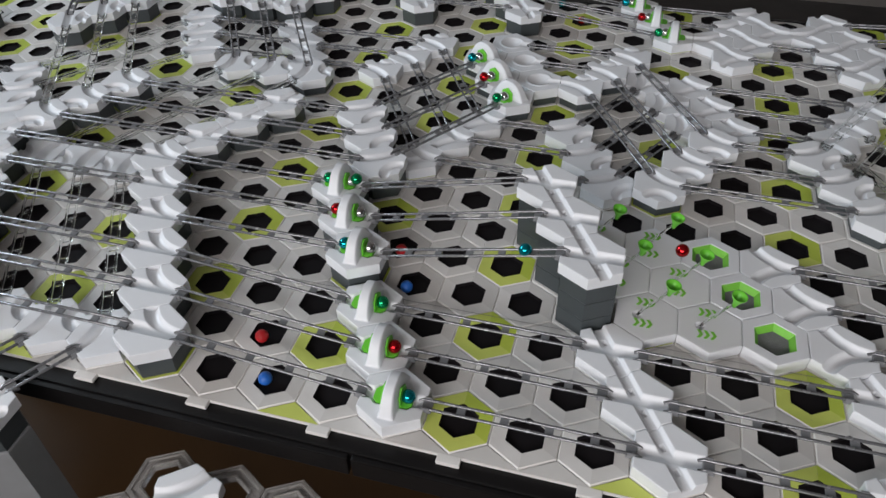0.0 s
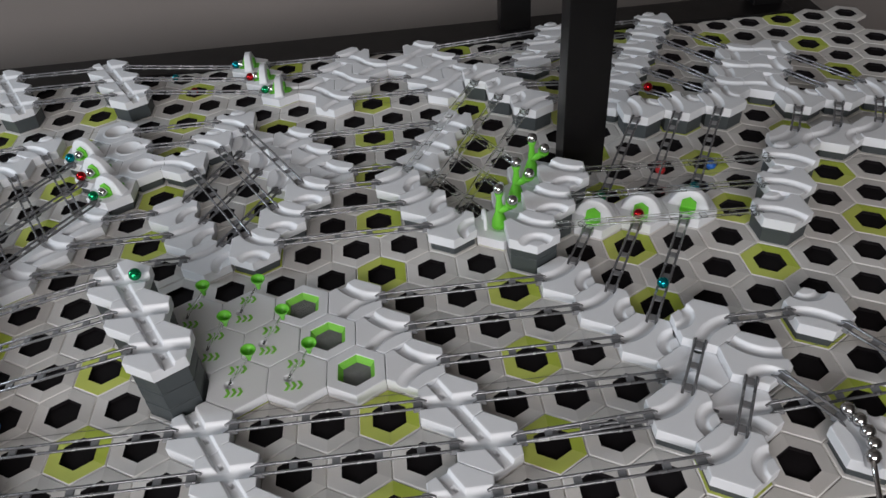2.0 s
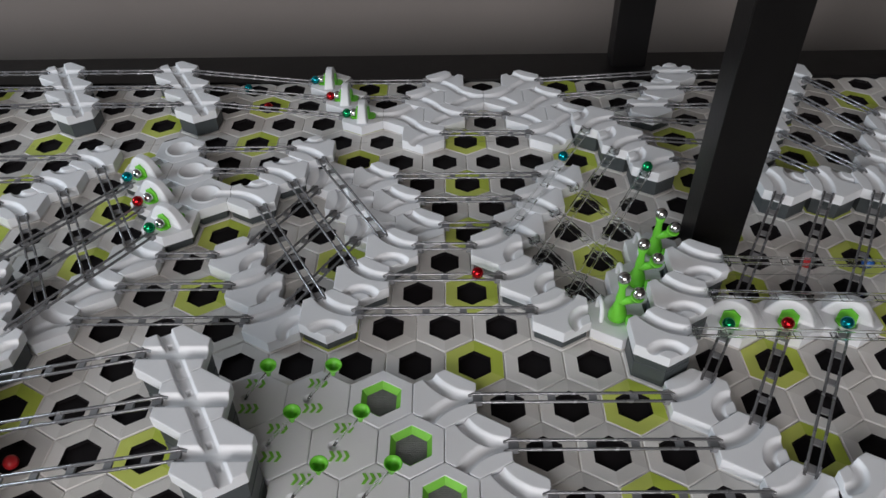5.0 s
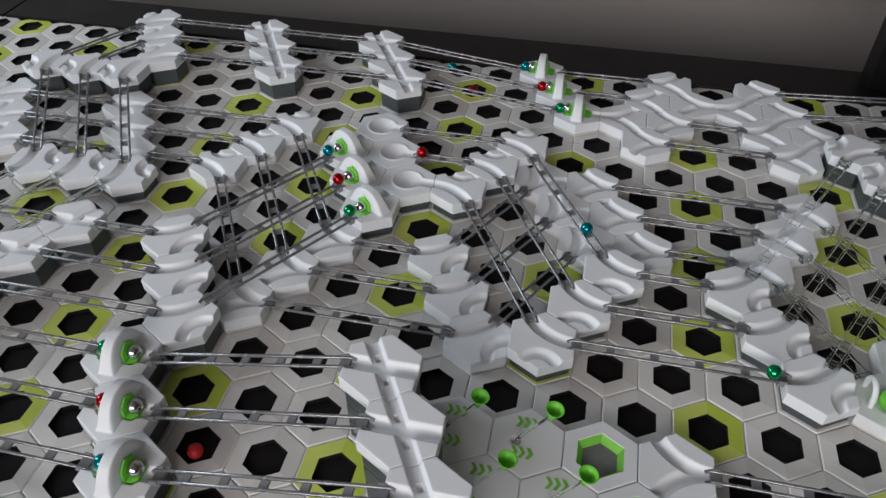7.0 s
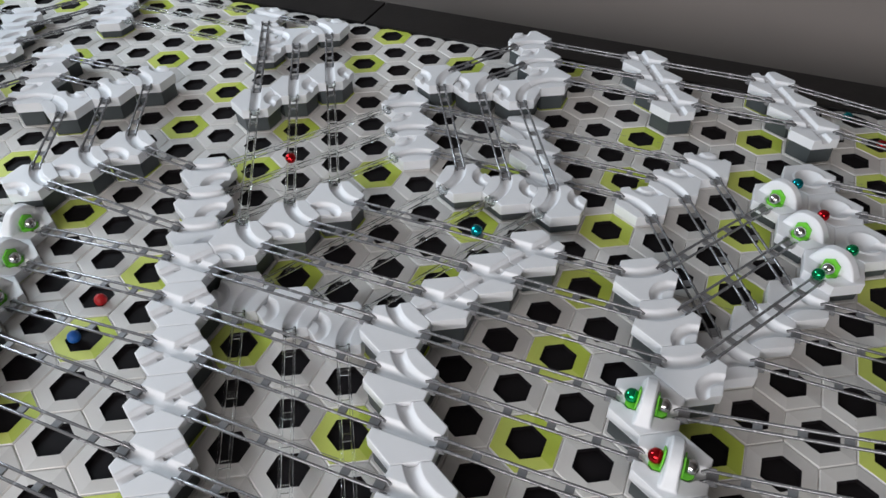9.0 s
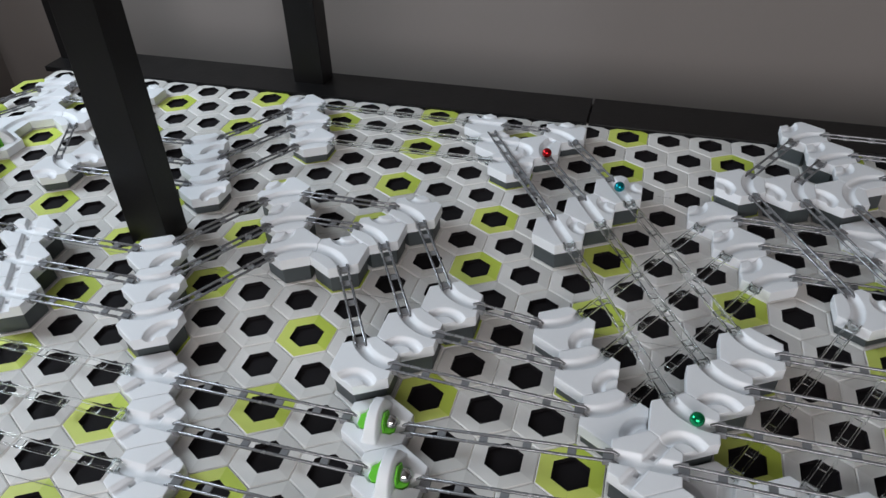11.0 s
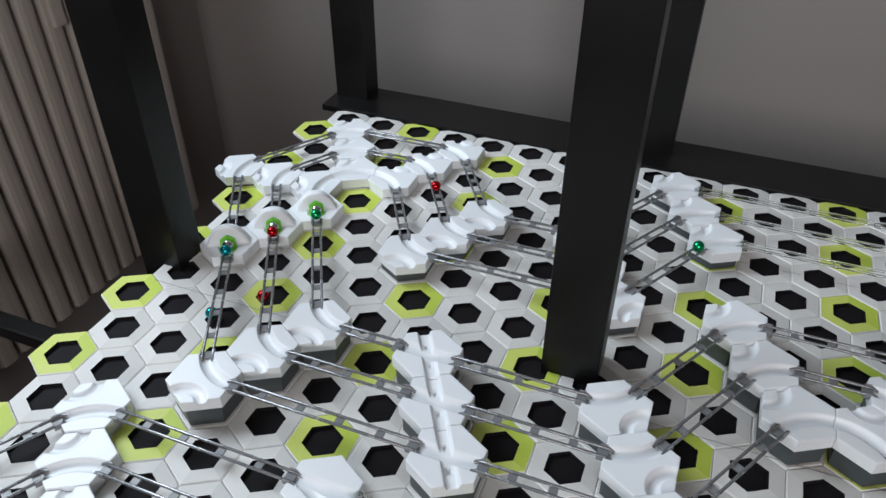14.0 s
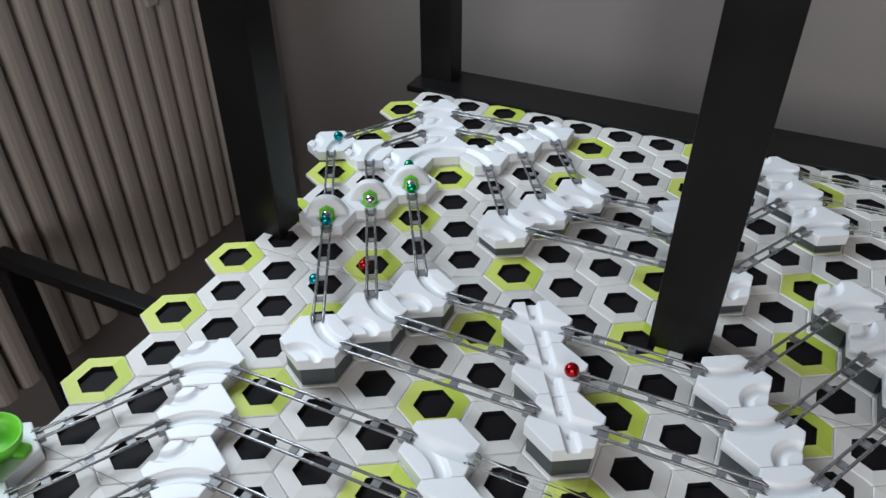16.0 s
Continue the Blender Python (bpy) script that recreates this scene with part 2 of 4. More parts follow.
def build_shelf():
    """The black shelf: its deck, back strip and square posts are parts."""
    shelf = tagged(new("shelf_unit"), "black-stained wooden shelf unit with square posts", "shelf")
    for x0, x1, y0, y1, z0, z1, name in (
        (-1.902, 0.215, FRONT - 0.015, BACK + 0.088, SHELF_BOTTOM, -0.006, "shelf_board"),
        (0.218, 0.890, FRONT - 0.015, BACK + 0.088, SHELF_BOTTOM, -0.006, "shelf_board"),
        (-1.938, -0.975, BACK + 0.003, BACK + 0.089, -0.006, 0.004, "back_strip"),
        (-0.972, 0.832, BACK + 0.003, BACK + 0.089, -0.006, 0.004, "back_strip"),
        (-1.938, -0.281, FRONT - 0.021, FRONT - 0.015, SHELF_BOTTOM - 0.004, -0.008, "front_rail"),
        (-0.278, 0.890, FRONT - 0.021, FRONT - 0.015, SHELF_BOTTOM - 0.004, -0.008, "front_rail"),
    ):
        b = Build()
        b.box(x0, y0, z0, x1, y1, z1, bev=0.0015)
        child(name, b.mesh(name, [BLACK_WOOD]), shelf)
    for x, y in ((-1.447, 0.120), (-1.912, 0.120), (0.353, 0.125), (-1.440, 0.573), (-1.905, 0.573), (0.345, 0.573), (0.80, 0.573)):
        b = Build()
        b.box(x - 0.0265, y - 0.020, -0.912, x + 0.0265, y + 0.020, 1.25, bev=0.0012)
        child("post", b.mesh("post", [BLACK_WOOD]), shelf)
    return shelf


mesh_store = {}
build_radiator()
build_room()
build_shelf()


# ---- track pieces ----
TILE_TOP, STEP, TILE_THICK = 0.014, 0.0105, 0.0125
DIRS = [Vector((math.cos(radians(60 * d)), math.sin(radians(60 * d)), 0)) for d in range(6)]
STEPS = [(1, 0), (0, 1), (-1, 1), (-1, 0), (0, -1), (1, -1)]
APOTHEM = PITCH / 2


def top_z(n):
    return TILE_TOP + STEP * n


def seg_dist(x, y, a, b):
    ax, ay, bx, by = a[0], a[1], b[0], b[1]
    dx, dy = bx - ax, by - ay
    t = max(0.0, min(1.0, ((x - ax) * dx + (y - ay) * dy) / (dx * dx + dy * dy + 1e-12)))
    return math.hypot(x - ax - t * dx, y - ay - t * dy)


def groove(d, width=0.0068, depth=0.0052):
    """Round-bottomed marble channel with crisp edges."""
    if d < width:
        return -depth * (1 - (d / width) ** 2.4) ** 0.7
    return 0.0


def trough(d, width, depth):
    """Flat-bottomed channel with steep sides."""
    return -depth * max(0.0, min(1.0, (width - d) / 0.0016))


def arc_dist(x, y, d1, d2):
    """Distance to the arc that joins the middles of two edges."""
    turn = (d2 - d1) % 6
    if turn == 3:
        return seg_dist(x, y, DIRS[d1] * APOTHEM * 1.2, DIRS[d2] * APOTHEM * 1.2)
    if turn > 3:
        d1, d2, turn = d2, d1, 6 - turn
    mid = DIRS[d1] + DIRS[d2]
    half = radians(30 * turn)
    centre = mid.normalized() * (APOTHEM / math.cos(half))
    rad = APOTHEM * math.tan(half)
    return abs(math.hypot(x - centre.x, y - centre.y) - rad)


def height_of(kind, edges):
    """The relief of a tile's top as a function of place."""
    edges = list(edges)

    def relief(x, y):
        if kind in ("cross", "ridge"):
            # two straight channels that cross, with small slots in the one along the chain
            along = 2 if kind == "cross" else 1
            d0 = seg_dist(x, y, DIRS[0] * 0.04, DIRS[3] * 0.04)
            d1 = seg_dist(x, y, DIRS[along] * 0.04, DIRS[along + 3] * 0.04)
            h = min(groove(d0, 0.0068, 0.0056), trough(d1, 0.0062, 0.0050))
            if d1 < 0.0017 and 0.0085 < abs(x * DIRS[along].x + y * DIRS[along].y) < 0.0145:
                h = -0.0085
            return h
        if kind == "scurve":
            # two channels that part from one edge
            third = {2: 4, 3: 2, 1: 3}.get((edges[1] - edges[0]) % 6, 2)
            d = min(arc_dist(x, y, edges[0], edges[1]), arc_dist(x, y, edges[0], (edges[0] + third) % 6))
            return groove(d, 0.0064, 0.0052)
        if kind == "bowl":
            d = math.hypot(x, y)
            s = min([seg_dist(x, y, (0, 0), DIRS[e] * 0.04) for e in edges] or [1])
            dish = -0.006 * max(0.0, 1 - (d / 0.015) ** 2) + 0.0014 * max(0.0, 1 - abs(d - 0.0165) / 0.002)
            return min(dish, groove(s)) if s < 0.0072 else dish
        # curve: a wide arc over two edges and, on the far side, a tight one round a corner
        if len(edges) >= 2 and edges[1] == 1:
            tight, wide = (0, 1), (2, 4)
        elif len(edges) >= 2 and edges[1] == 3:
            tight, wide = (4, 5), (0, 3)
        else:
            tight, wide = (4, 5), (0, 2)
        d = arc_dist(x, y, *wide)
        h = groove(d, 0.0066, 0.0054)
        corner = (DIRS[tight[0]] + DIRS[tight[1]]).normalized() * HEXR
        q = math.hypot(x - corner.x, y - corner.y)
        if d > 0.0066:
            h = groove(abs(q - HEXR / 2), 0.0058, 0.0052)
            if q < HEXR / 2 - 0.0050:
                h = min(h, -0.0016)
        return h

    return relief


def tile_mesh(name, relief, mat, n=34, rad=HEXR * 0.992, thick=TILE_THICK):
    """A hexagonal tile: a finely divided relief on top, a crisp chamfer and upright sides."""
    verts, index, faces = [], {}, []
    inner = rad - 0.0005

    def vert(x, y):
        key = (round(x * 1e6), round(y * 1e6))
        if key not in index:
            index[key] = len(verts)
            verts.append((x, y, relief(x, y)))
        return index[key]

    corners = [Vector((inner * math.cos(radians(60 * k + 30)), inner * math.sin(radians(60 * k + 30)))) for k in range(6)]
    rim = []
    for k in range(6):
        a, b = corners[k], corners[(k + 1) % 6]
        grid = [[vert(*(a * (i - j) / n + b * j / n)) for j in range(i + 1)] for i in range(n + 1)]
        for i in range(n):
            for j in range(i + 1):
                faces.append([grid[i][j], grid[i + 1][j], grid[i + 1][j + 1]])
                if j < i:
                    faces.append([grid[i][j], grid[i + 1][j + 1], grid[i][j + 1]])
        rim += grid[n][:-1]
    tops = len(faces)
    m = len(rim)
    edge, low = len(verts), len(verts) + m
    grow = rad / inner
    verts += [(verts[v][0] * grow, verts[v][1] * grow, verts[v][2] - 0.0004) for v in rim]
    verts += [(verts[v][0] * grow, verts[v][1] * grow, -thick) for v in rim]
    for s in range(m):
        s2 = (s + 1) % m
        faces.append([rim[s], edge + s, edge + s2, rim[s2]])
        faces.append([edge + s, low + s, low + s2, edge + s2])
    faces.append([low + s for s in reversed(range(m))])
    me = mesh_of(name, verts, faces, [mat], None)
    me.polygons.foreach_set("use_smooth", [k < tops for k in range(len(faces))])
    return me


def stored(key, make):
    if key not in mesh_store:
        mesh_store[key] = make()
    return mesh_store[key]


def spacer_mesh(h):
    b = Build()
    r = HEXR * 0.90
    b.prism([hexagon(r * 0.97, 0), hexagon(r * 0.99, 0.001), hexagon(r, h - 0.001), hexagon(r * 0.985, h)])
    return b.mesh("spacer", [SPACER_GREY])


def place_spacers(x, y, n):
    """Stacked height pieces from the plate up to the tile."""
    z = 0.0005
    bottom = top_z(n) - TILE_THICK
    parts = [2] * (n // 2) + [1] * (n % 2)
    for k, p in enumerate(parts):
        h = (bottom - z) if k == len(parts) - 1 else STEP * p
        me = stored(("spacer", round(h, 5)), lambda: spacer_mesh(h))
        ob = tagged(new("height_spacer", me), "dark grey hexagonal plastic height spacer under a white tile" if p == 2 else "low dark grey hexagonal plastic spacer under a white tile", "spacer", "dark grey height spacers")
        ob.matrix_basis = pose(x, y, z)
        z += h


KIND_WORDS = {
    "curve": ("curve_tile", "white hexagon tile with a curved channel", "track tile", "curved track tiles"),
    "cross": ("crossing_tile", "white hexagon tile with crossing channels", "track tile", "crossing track tiles"),
    "ridge": ("junction_tile", "white hexagon tile with two slanting crossed channels", "track tile", "slanting crossing tiles"),
    "scurve": ("double_curve_tile", "white hexagon tile with two curved channels", "track tile", "double curve tiles"),
    "bowl": ("bowl_tile", "white hexagon tile with a shallow bowl", "track tile", "bowl track tiles"),
}

# chains of three tiles: cells, height level, kind, light levels of the lanes
TILES = {}


def chain(name, cells_, level, kind):
    for k, c in enumerate(cells_):
        TILES[(name, k)] = [c, level, kind, []]


def row_of(c, step, count=3):
    return [(c[0] + step[0] * k, c[1] + step[1] * k) for k in range(count)]


DOWN, UP, EAST = (1, -1), (0, 1), (1, 0)
# far left end of the table
chain("corner_top", row_of((-37, 9), DOWN), 0, "curve")
chain("corner_side", row_of((-37, 6), EAST), 0, "curve")
chain("corner_east", row_of((-34, 7), UP), 0, "curve")
chain("left_cannon", row_of((-34, 3), UP), 0, "cannon2")
chain("left_turn", row_of((-31, 4), UP), 1, "curve")
chain("left_curve", row_of((-30, -1), UP), 2, "curve")
chain("left_cross", row_of((-28, 1), DOWN), 2, "cross")
chain("post_curve", row_of((-25, 1), DOWN), 2, "curve")
chain("far_low", row_of((-29, 6), DOWN), 1, "curve")
chain("far_high", row_of((-29, 9), DOWN), 1, "curve")
chain("fan_left", row_of((-25, 4), DOWN), 2, "curve")
chain("fan_right", row_of((-22, 2), UP), 2, "curve")
chain("fan_low", row_of((-19, -1), UP), 2, "curve")
chain("arrow_left", row_of((-24, 9), DOWN), 1, "curve")
chain("arrow_right", [(-22, 8), (-22, 9)], 1, "curve")
chain("clear_curve", row_of((-19, 4), UP), 2, "curve")
chain("front_curve", row_of((-31, -2), DOWN), 0, "curve")
chain("front_merge", row_of((-27, -2), DOWN), 0, "scurve")
chain("cup", row_of((-31, -5), DOWN), 0, "cup")
chain("west_ridge", row_of((-22, -2), DOWN, 6), 0, "ridge")
chain("mid_cannon", row_of((-18, -2), DOWN), 0, "cannon0")
chain("mid_ridge", row_of((-15, -5), DOWN), 2, "ridge")
# middle of the table
chain("column_top", row_of((-17, 1), DOWN), 1, "curve")
chain("column", row_of((-14, -2), DOWN, 6), 2, "ridge")
chain("centre_curve", row_of((-14, -1), UP), 2, "curve")
chain("wall_low", row_of((-17, 6), DOWN), 0, "curve")
chain("wall_step", row_of((-14, 6), DOWN), 0, "scurve")
chain("trio", row_of((-13, 3), EAST), 1, "curve")
chain("high_row", row_of((-17, 7), EAST), 2, "curve")
chain("back_west", row_of((-17, 10), DOWN), 2, "curve")
chain("back_cross_a", row_of((-14, 10), DOWN), 2, "cross")
chain("back_cross_b", row_of((-11, 10), DOWN), 2, "cross")
chain("low_curve", row_of((-13, -2), EAST), 0, "curve")
chain("front_turn", row_of((-8, -7), EAST), 0, "curve")
chain("zig", row_of((-10, -2), DOWN, 6), 2, "scurve")
chain("diagonal", row_of((-10, -1), UP), 2, "ridge")
chain("drop_curve", row_of((-10, 4), UP), 0, "curve")
chain("lift_bowl", row_of((-8, 1), DOWN), 2, "curve")
chain("low_pool", row_of((-6, 0), UP), 0, "scurve")
chain("tent_cannon", row_of((-8, 5), DOWN), 1, "cannon1")
chain("tent_bowl", row_of((-8, 6), DOWN), 1, "bowl")
chain("slope_curve", row_of((-5, 4), UP), 1, "curve")
chain("inner_curve", row_of((-4, 2), DOWN), 0, "curve")
chain("end_curve", row_of((-1, 0), UP), 1, "curve")
chain("pool_a", row_of((-4, 5), DOWN), 0, "scurve")
chain("pool_b", row_of((-3, 5), DOWN), 0, "scurve")
chain("front_cannon", row_of((-6, -2), DOWN), 2, "cannon0")
chain("edge_cannon", row_of((-3, -5), DOWN), 0, "cannon0")
chain("tower_cross", row_of((-2, -2), DOWN), 6, "cross")
chain("edge_cross", row_of((1, -5), DOWN), 0, "cross")
chain("edge_cross_b", [(5, -5), (6, -6), (6, -7)], 0, "cross")
chain("trampoline", row_of((1, -2), DOWN), 0, "trampoline")
chain("jump_plate", row_of((0, -2), DOWN), 0, "plate")
chain("jump_plate_b", row_of((-1, -2), DOWN), 0, "plate")
chain("catch_curve", row_of((2, -2), DOWN), 0, "scurve")
# right end of the table
chain("back_cannon", row_of((-7, 10), DOWN), 0, "cannon0")
chain("wave_a", row_of((-4, 8), UP), 0, "scurve")
chain("wave_b", row_of((-3, 7), UP), 0, "scurve")
chain("wave_c", row_of((-2, 9), DOWN), 0, "scurve")
chain("wave_d", row_of((-2, 10), DOWN), 0, "scurve")
chain("clear_start", row_of((1, 7), DOWN), 2, "curve")
chain("behind_post", row_of((2, 8), UP), 1, "curve")
chain("clear_low", row_of((1, 3), UP), 0, "scurve")
chain("figure_curve_west", row_of((1, 2), DOWN), 1, "curve")
chain("figure", row_of((4, 0), UP), 0, "figure")
chain("figure_curve", row_of((5, -1), UP), 3, "curve")
chain("right_back_a", row_of((5, 5), UP), 1, "curve")
chain("right_back_b", row_of((5, 8), UP), 1, "curve")
chain("high_three", row_of((6, 4), EAST), 2, "curve")
chain("right_wave_a", row_of((8, 5), UP), 1, "scurve")
chain("right_wave_b", row_of((9, 5), UP), 1, "scurve")
chain("right_row", row_of((10, 4), EAST), 1, "curve")
chain("right_row_b", row_of((10, 2), EAST), 1, "curve")
chain("right_stack", row_of((10, -1), UP), 2, "curve")
chain("arch_cannon", row_of((6, 0), EAST), 0, "cannon1")
chain("landing", row_of((6, -2), DOWN), 0, "curve")
chain("edge_end", [(9, -6), (10, -7)], 1, "curve")
chain("edge_low", [(9, -5), (10, -6)], 0, "scurve")
chain("edge_high", [(9, -4)], 1, "curve")
chain("edge_high_end", [(11, -4)], 1, "curve")
chain("far_corner", [(13, -6)], 1, "curve")
chain("edge_fork", [(10, -5)], 1, "curve")
chain("corner_end", [(12, -7)], 1, "curve")
chain("drop_tower", [(-6, -9), (-7, -9)], 0, "curve")

# rails: chain, chain, material kind
RAILS = [
    ("corner_top", "corner_east", "grey"), ("corner_top", "corner_side", "grey"), ("corner_side", "left_cannon", "grey"),
    ("corner_east", "left_turn", "grey"), ("left_turn", "far_low", "grey"), ("far_low", "far_high", "grey"),
    ("left_cannon", "left_curve", "grey"), ("left_curve", "left_cross", "grey"), ("left_cross", "post_curve", "grey"),
    ("post_curve", "fan_left", "grey"), ("fan_left", "fan_right", "grey"), ("fan_right", "fan_low", "grey"),
    ("far_high", "arrow_left", "clear"), ("arrow_left", "arrow_right", "grey"), ("arrow_right", "clear_curve", "grey"),
    ("arrow_left", "clear_curve", "grey"), ("clear_curve", "centre_curve", "clear"), ("fan_low", "column_top", "grey"),
    ("front_curve", "front_merge", "grey"), ("front_curve", "cup", "grey"), ("front_merge", "west_ridge", "clear"),
    ("west_ridge", "mid_cannon", "grey"), ("west_ridge", "mid_ridge", "grey"), ("mid_cannon", "column", "grey"), ("mid_ridge", "column", "grey"),
    ("wall_low", "wall_step", "grey"), ("wall_low", "column_top", "clear"), ("back_west", "high_row", "grey"), ("high_row", "trio", "grey"),
    ("trio", "low_curve", "clear"), ("low_curve", "front_turn", "clear"), ("back_west", "back_cross_a", "grey"), ("back_cross_a", "back_cross_b", "grey"),
    ("back_cross_b", "back_cannon", "grey"), ("wall_step", "drop_curve", "grey"), ("drop_curve", "low_pool", "grey"),
    ("centre_curve", "diagonal", "grey"), ("diagonal", "lift_bowl", "grey"), ("column", "zig", "grey"),
    ("zig", "front_cannon", "grey"), ("zig", "edge_cannon", "grey"), ("lift_bowl", "tent_cannon", "grey"),
    ("tent_bowl", "slope_curve", "grey"), ("slope_curve", "end_curve", "grey"), ("low_pool", "inner_curve", "grey"),
    ("inner_curve", "pool_a", "grey"), ("end_curve", "figure_curve_west", "grey"), ("pool_b", "clear_low", "grey"),
    ("front_cannon", "tower_cross", "grey"), ("edge_cannon", "edge_cross", "grey"), ("edge_cross", "edge_cross_b", "grey"),
    ("edge_cross_b", "edge_end", "grey"), ("edge_cross_b", "edge_low", "grey"), ("catch_curve", "landing", "grey"),
    ("back_cannon", "wave_a", "grey"), ("wave_b", "wave_c", "grey"), ("wave_d", "behind_post", "grey"),
    ("clear_start", "figure_curve_west", "clear"), ("clear_start", "right_back_a", "grey"), ("clear_low", "figure", "clear"), ("behind_post", "right_back_b", "grey"),
    ("right_back_b", "right_wave_a", "grey"), ("right_wave_b", "right_row", "grey"), ("right_row", "right_row_b", "grey"),
    ("right_back_a", "high_three", "grey"), ("high_three", "arch_cannon", "grey"), ("arch_cannon", "landing", "grey"),
    ("right_stack", "figure_curve", "clear"), ("edge_high", "edge_end", "grey"), ("edge_fork", "corner_end", "grey"), ("edge_fork", "edge_end", "grey"), ("front_turn", "drop_tower", "grey"),
    ("edge_high", "edge_high_end", "grey"), ("edge_high_end", "far_corner", "grey"), ("edge_low", "far_corner", "grey"),
]


# pairs of long chains whose rails all run along the rows
ALONG_ROWS = {("west_ridge", "mid_cannon"), ("west_ridge", "mid_ridge"), ("mid_cannon", "column"), ("mid_ridge", "column"), ("column", "zig"), ("zig", "front_cannon"), ("zig", "edge_cannon"), ("front_merge", "west_ridge")}


def find_rails():
    """Pairs of tiles of two chains that face one another along a lattice line, with the gap in cells."""
    found = []
    for a, b, mat in RAILS:
        ta = [v for k, v in TILES.items() if k[0] == a]
        tb = [v for k, v in TILES.items() if k[0] == b]
        for va in ta:
            best = None
            for vb in tb:
                di, dr = vb[0][0] - va[0][0], vb[0][1] - va[0][1]
                for d, (si, sr) in enumerate(STEPS):
                    if (d and (a, b) in ALONG_ROWS) or (d != 4 and b == "drop_tower") or (d and b == "far_corner" and a == "edge_low"):
                        continue
                    for g in range(1, 6):
                        if (di, dr) == (si * g, sr * g) and (best is None or g < best[1]):
                            best = (vb, g, d)
            if best:
                vb, g, d = best
                va[3].append(d)
                vb[3].append((d + 3) % 6)
                if g > 1:
                    found.append((va, vb, d, g, mat))
    return found


FOUND = find_rails()


def rail(pa, pb, mat, clear):
    """Two round rods on cross ties with a clip at each end."""
    r = tagged(new("track_rail"), "clear plastic marble rail between two tiles" if clear else "grey plastic two-rod marble rail between two tiles", "rail", "clear rails" if clear else "grey rails")
    pa, pb = Vector(pa), Vector(pb)
    along = (pb - pa).normalized()
    side = Vector((-along.y, along.x, 0)).normalized()
    up = along.cross(side) * -1
    if up.z < 0:
        up = -up
    length = (pb - pa).length
    m = Matrix((along, side, up)).transposed().to_4x4()
    m.translation = pa
    r.matrix_basis = m
    key = round(length, 4)

    def rod_mesh():
        b = Build()
        pts = [(0, 0, -0.0028), (0.004, 0, 0), (length - 0.004, 0, 0), (length, 0, -0.0028)]
        b.tube(pts, 0.0014, 8)
        return b.mesh("rod", [mat], True)

    def tie_mesh():
        b = Build()
        b.box(-0.0036, -0.0040, -0.0026, 0.0036, 0.0040, -0.0008, bev=0.0004)
        return b.mesh("tie", [mat if clear else TIE_GREY])

    def clip_mesh():
        b = Build()
        b.box(-0.0045, -0.0062, -0.0042, 0.0045, 0.0062, -0.0012, bev=0.0006)
        b.box(-0.0022, -0.0032, -0.0065, 0.0022, 0.0032, -0.0040, bev=0.0005)
        for s in (-1, 1):
            b.box(-0.0030, 0.0058 * s - 0.0008, -0.0030, 0.0030, 0.0058 * s + 0.0008, 0.0022, bev=0.0004)
        return b.mesh("clip", [mat if clear else TIE_GREY])

    for s in (-1, 1):
        child("rod", stored(("rod", key, clear), rod_mesh), r, pose(0, 0.0046 * s, 0))
        child("clip", stored(("clip", clear), clip_mesh), r, pose(0.008 if s < 0 else length - 0.008, 0, 0))
    n = max(2, round(length / 0.034))
    for k in range(1, n):
        child("tie", stored(("tie", clear), tie_mesh), r, pose(length * k / n, 0, 0))
    return r


def centre(v):
    x, y = cell_xy(*v[0])
    return Vector((x, y, top_z(v[1])))


def build_rails():
    for va, vb, d, g, mat in FOUND:
        a, b = centre(va), centre(vb)
        inset = APOTHEM - 0.007
        rail(a + DIRS[d] * inset - Vector((0, 0, 0.0012)), b - DIRS[d] * inset - Vector((0, 0, 0.0012)), CLEAR if mat == "clear" else RAIL_GREY, mat == "clear")


def sphere_mesh(mat, r=0.00635, seg=20):
    b = Build()
    prof = [(max(1e-5, r * math.sin(math.pi * k / 12)), -r * math.cos(math.pi * k / 12)) for k in range(13)]
    b.lathe(prof, seg)
    return b.mesh("marble", [mat], True)


MARBLES = {"steel": (STEEL, "polished steel marble"), "red": (RED_CHROME, "shiny metallic red marble"), "green": (GREEN_CHROME, "shiny metallic green marble"), "teal": (TEAL_CHROME, "shiny metallic teal marble")}


def marble(colour, x, y, z, where):
    mat, words = MARBLES[colour]
    ob = tagged(new("marble", stored(("marble", colour), lambda: sphere_mesh(mat))), words + " " + where, "marble", colour + " marbles")
    ob.matrix_basis = pose(x, y, z)
    return ob


def cannon_relief(x, y):
    """A tall rounded ridge across the lane whose flanks curve down round a pocket on either side."""
    ax, ay = abs(x), abs(y)
    arch = 0.0218 * max(0.0, 1 - (ay / 0.0242) ** 2.6)
    if ax < 0.0044:
        return arch
    if ax < 0.0072:
        return arch * (1 - ((ax - 0.0044) / 0.0028) ** 1.6)
    if ay < 0.0064 and ax > 0.0185:
        return groove(ay, 0.0064, 0.0045)
    return -0.0035 if ay < 0.0104 - 0.8 * max(0.0, ax - 0.0140) and ax < 0.0195 else 0.0


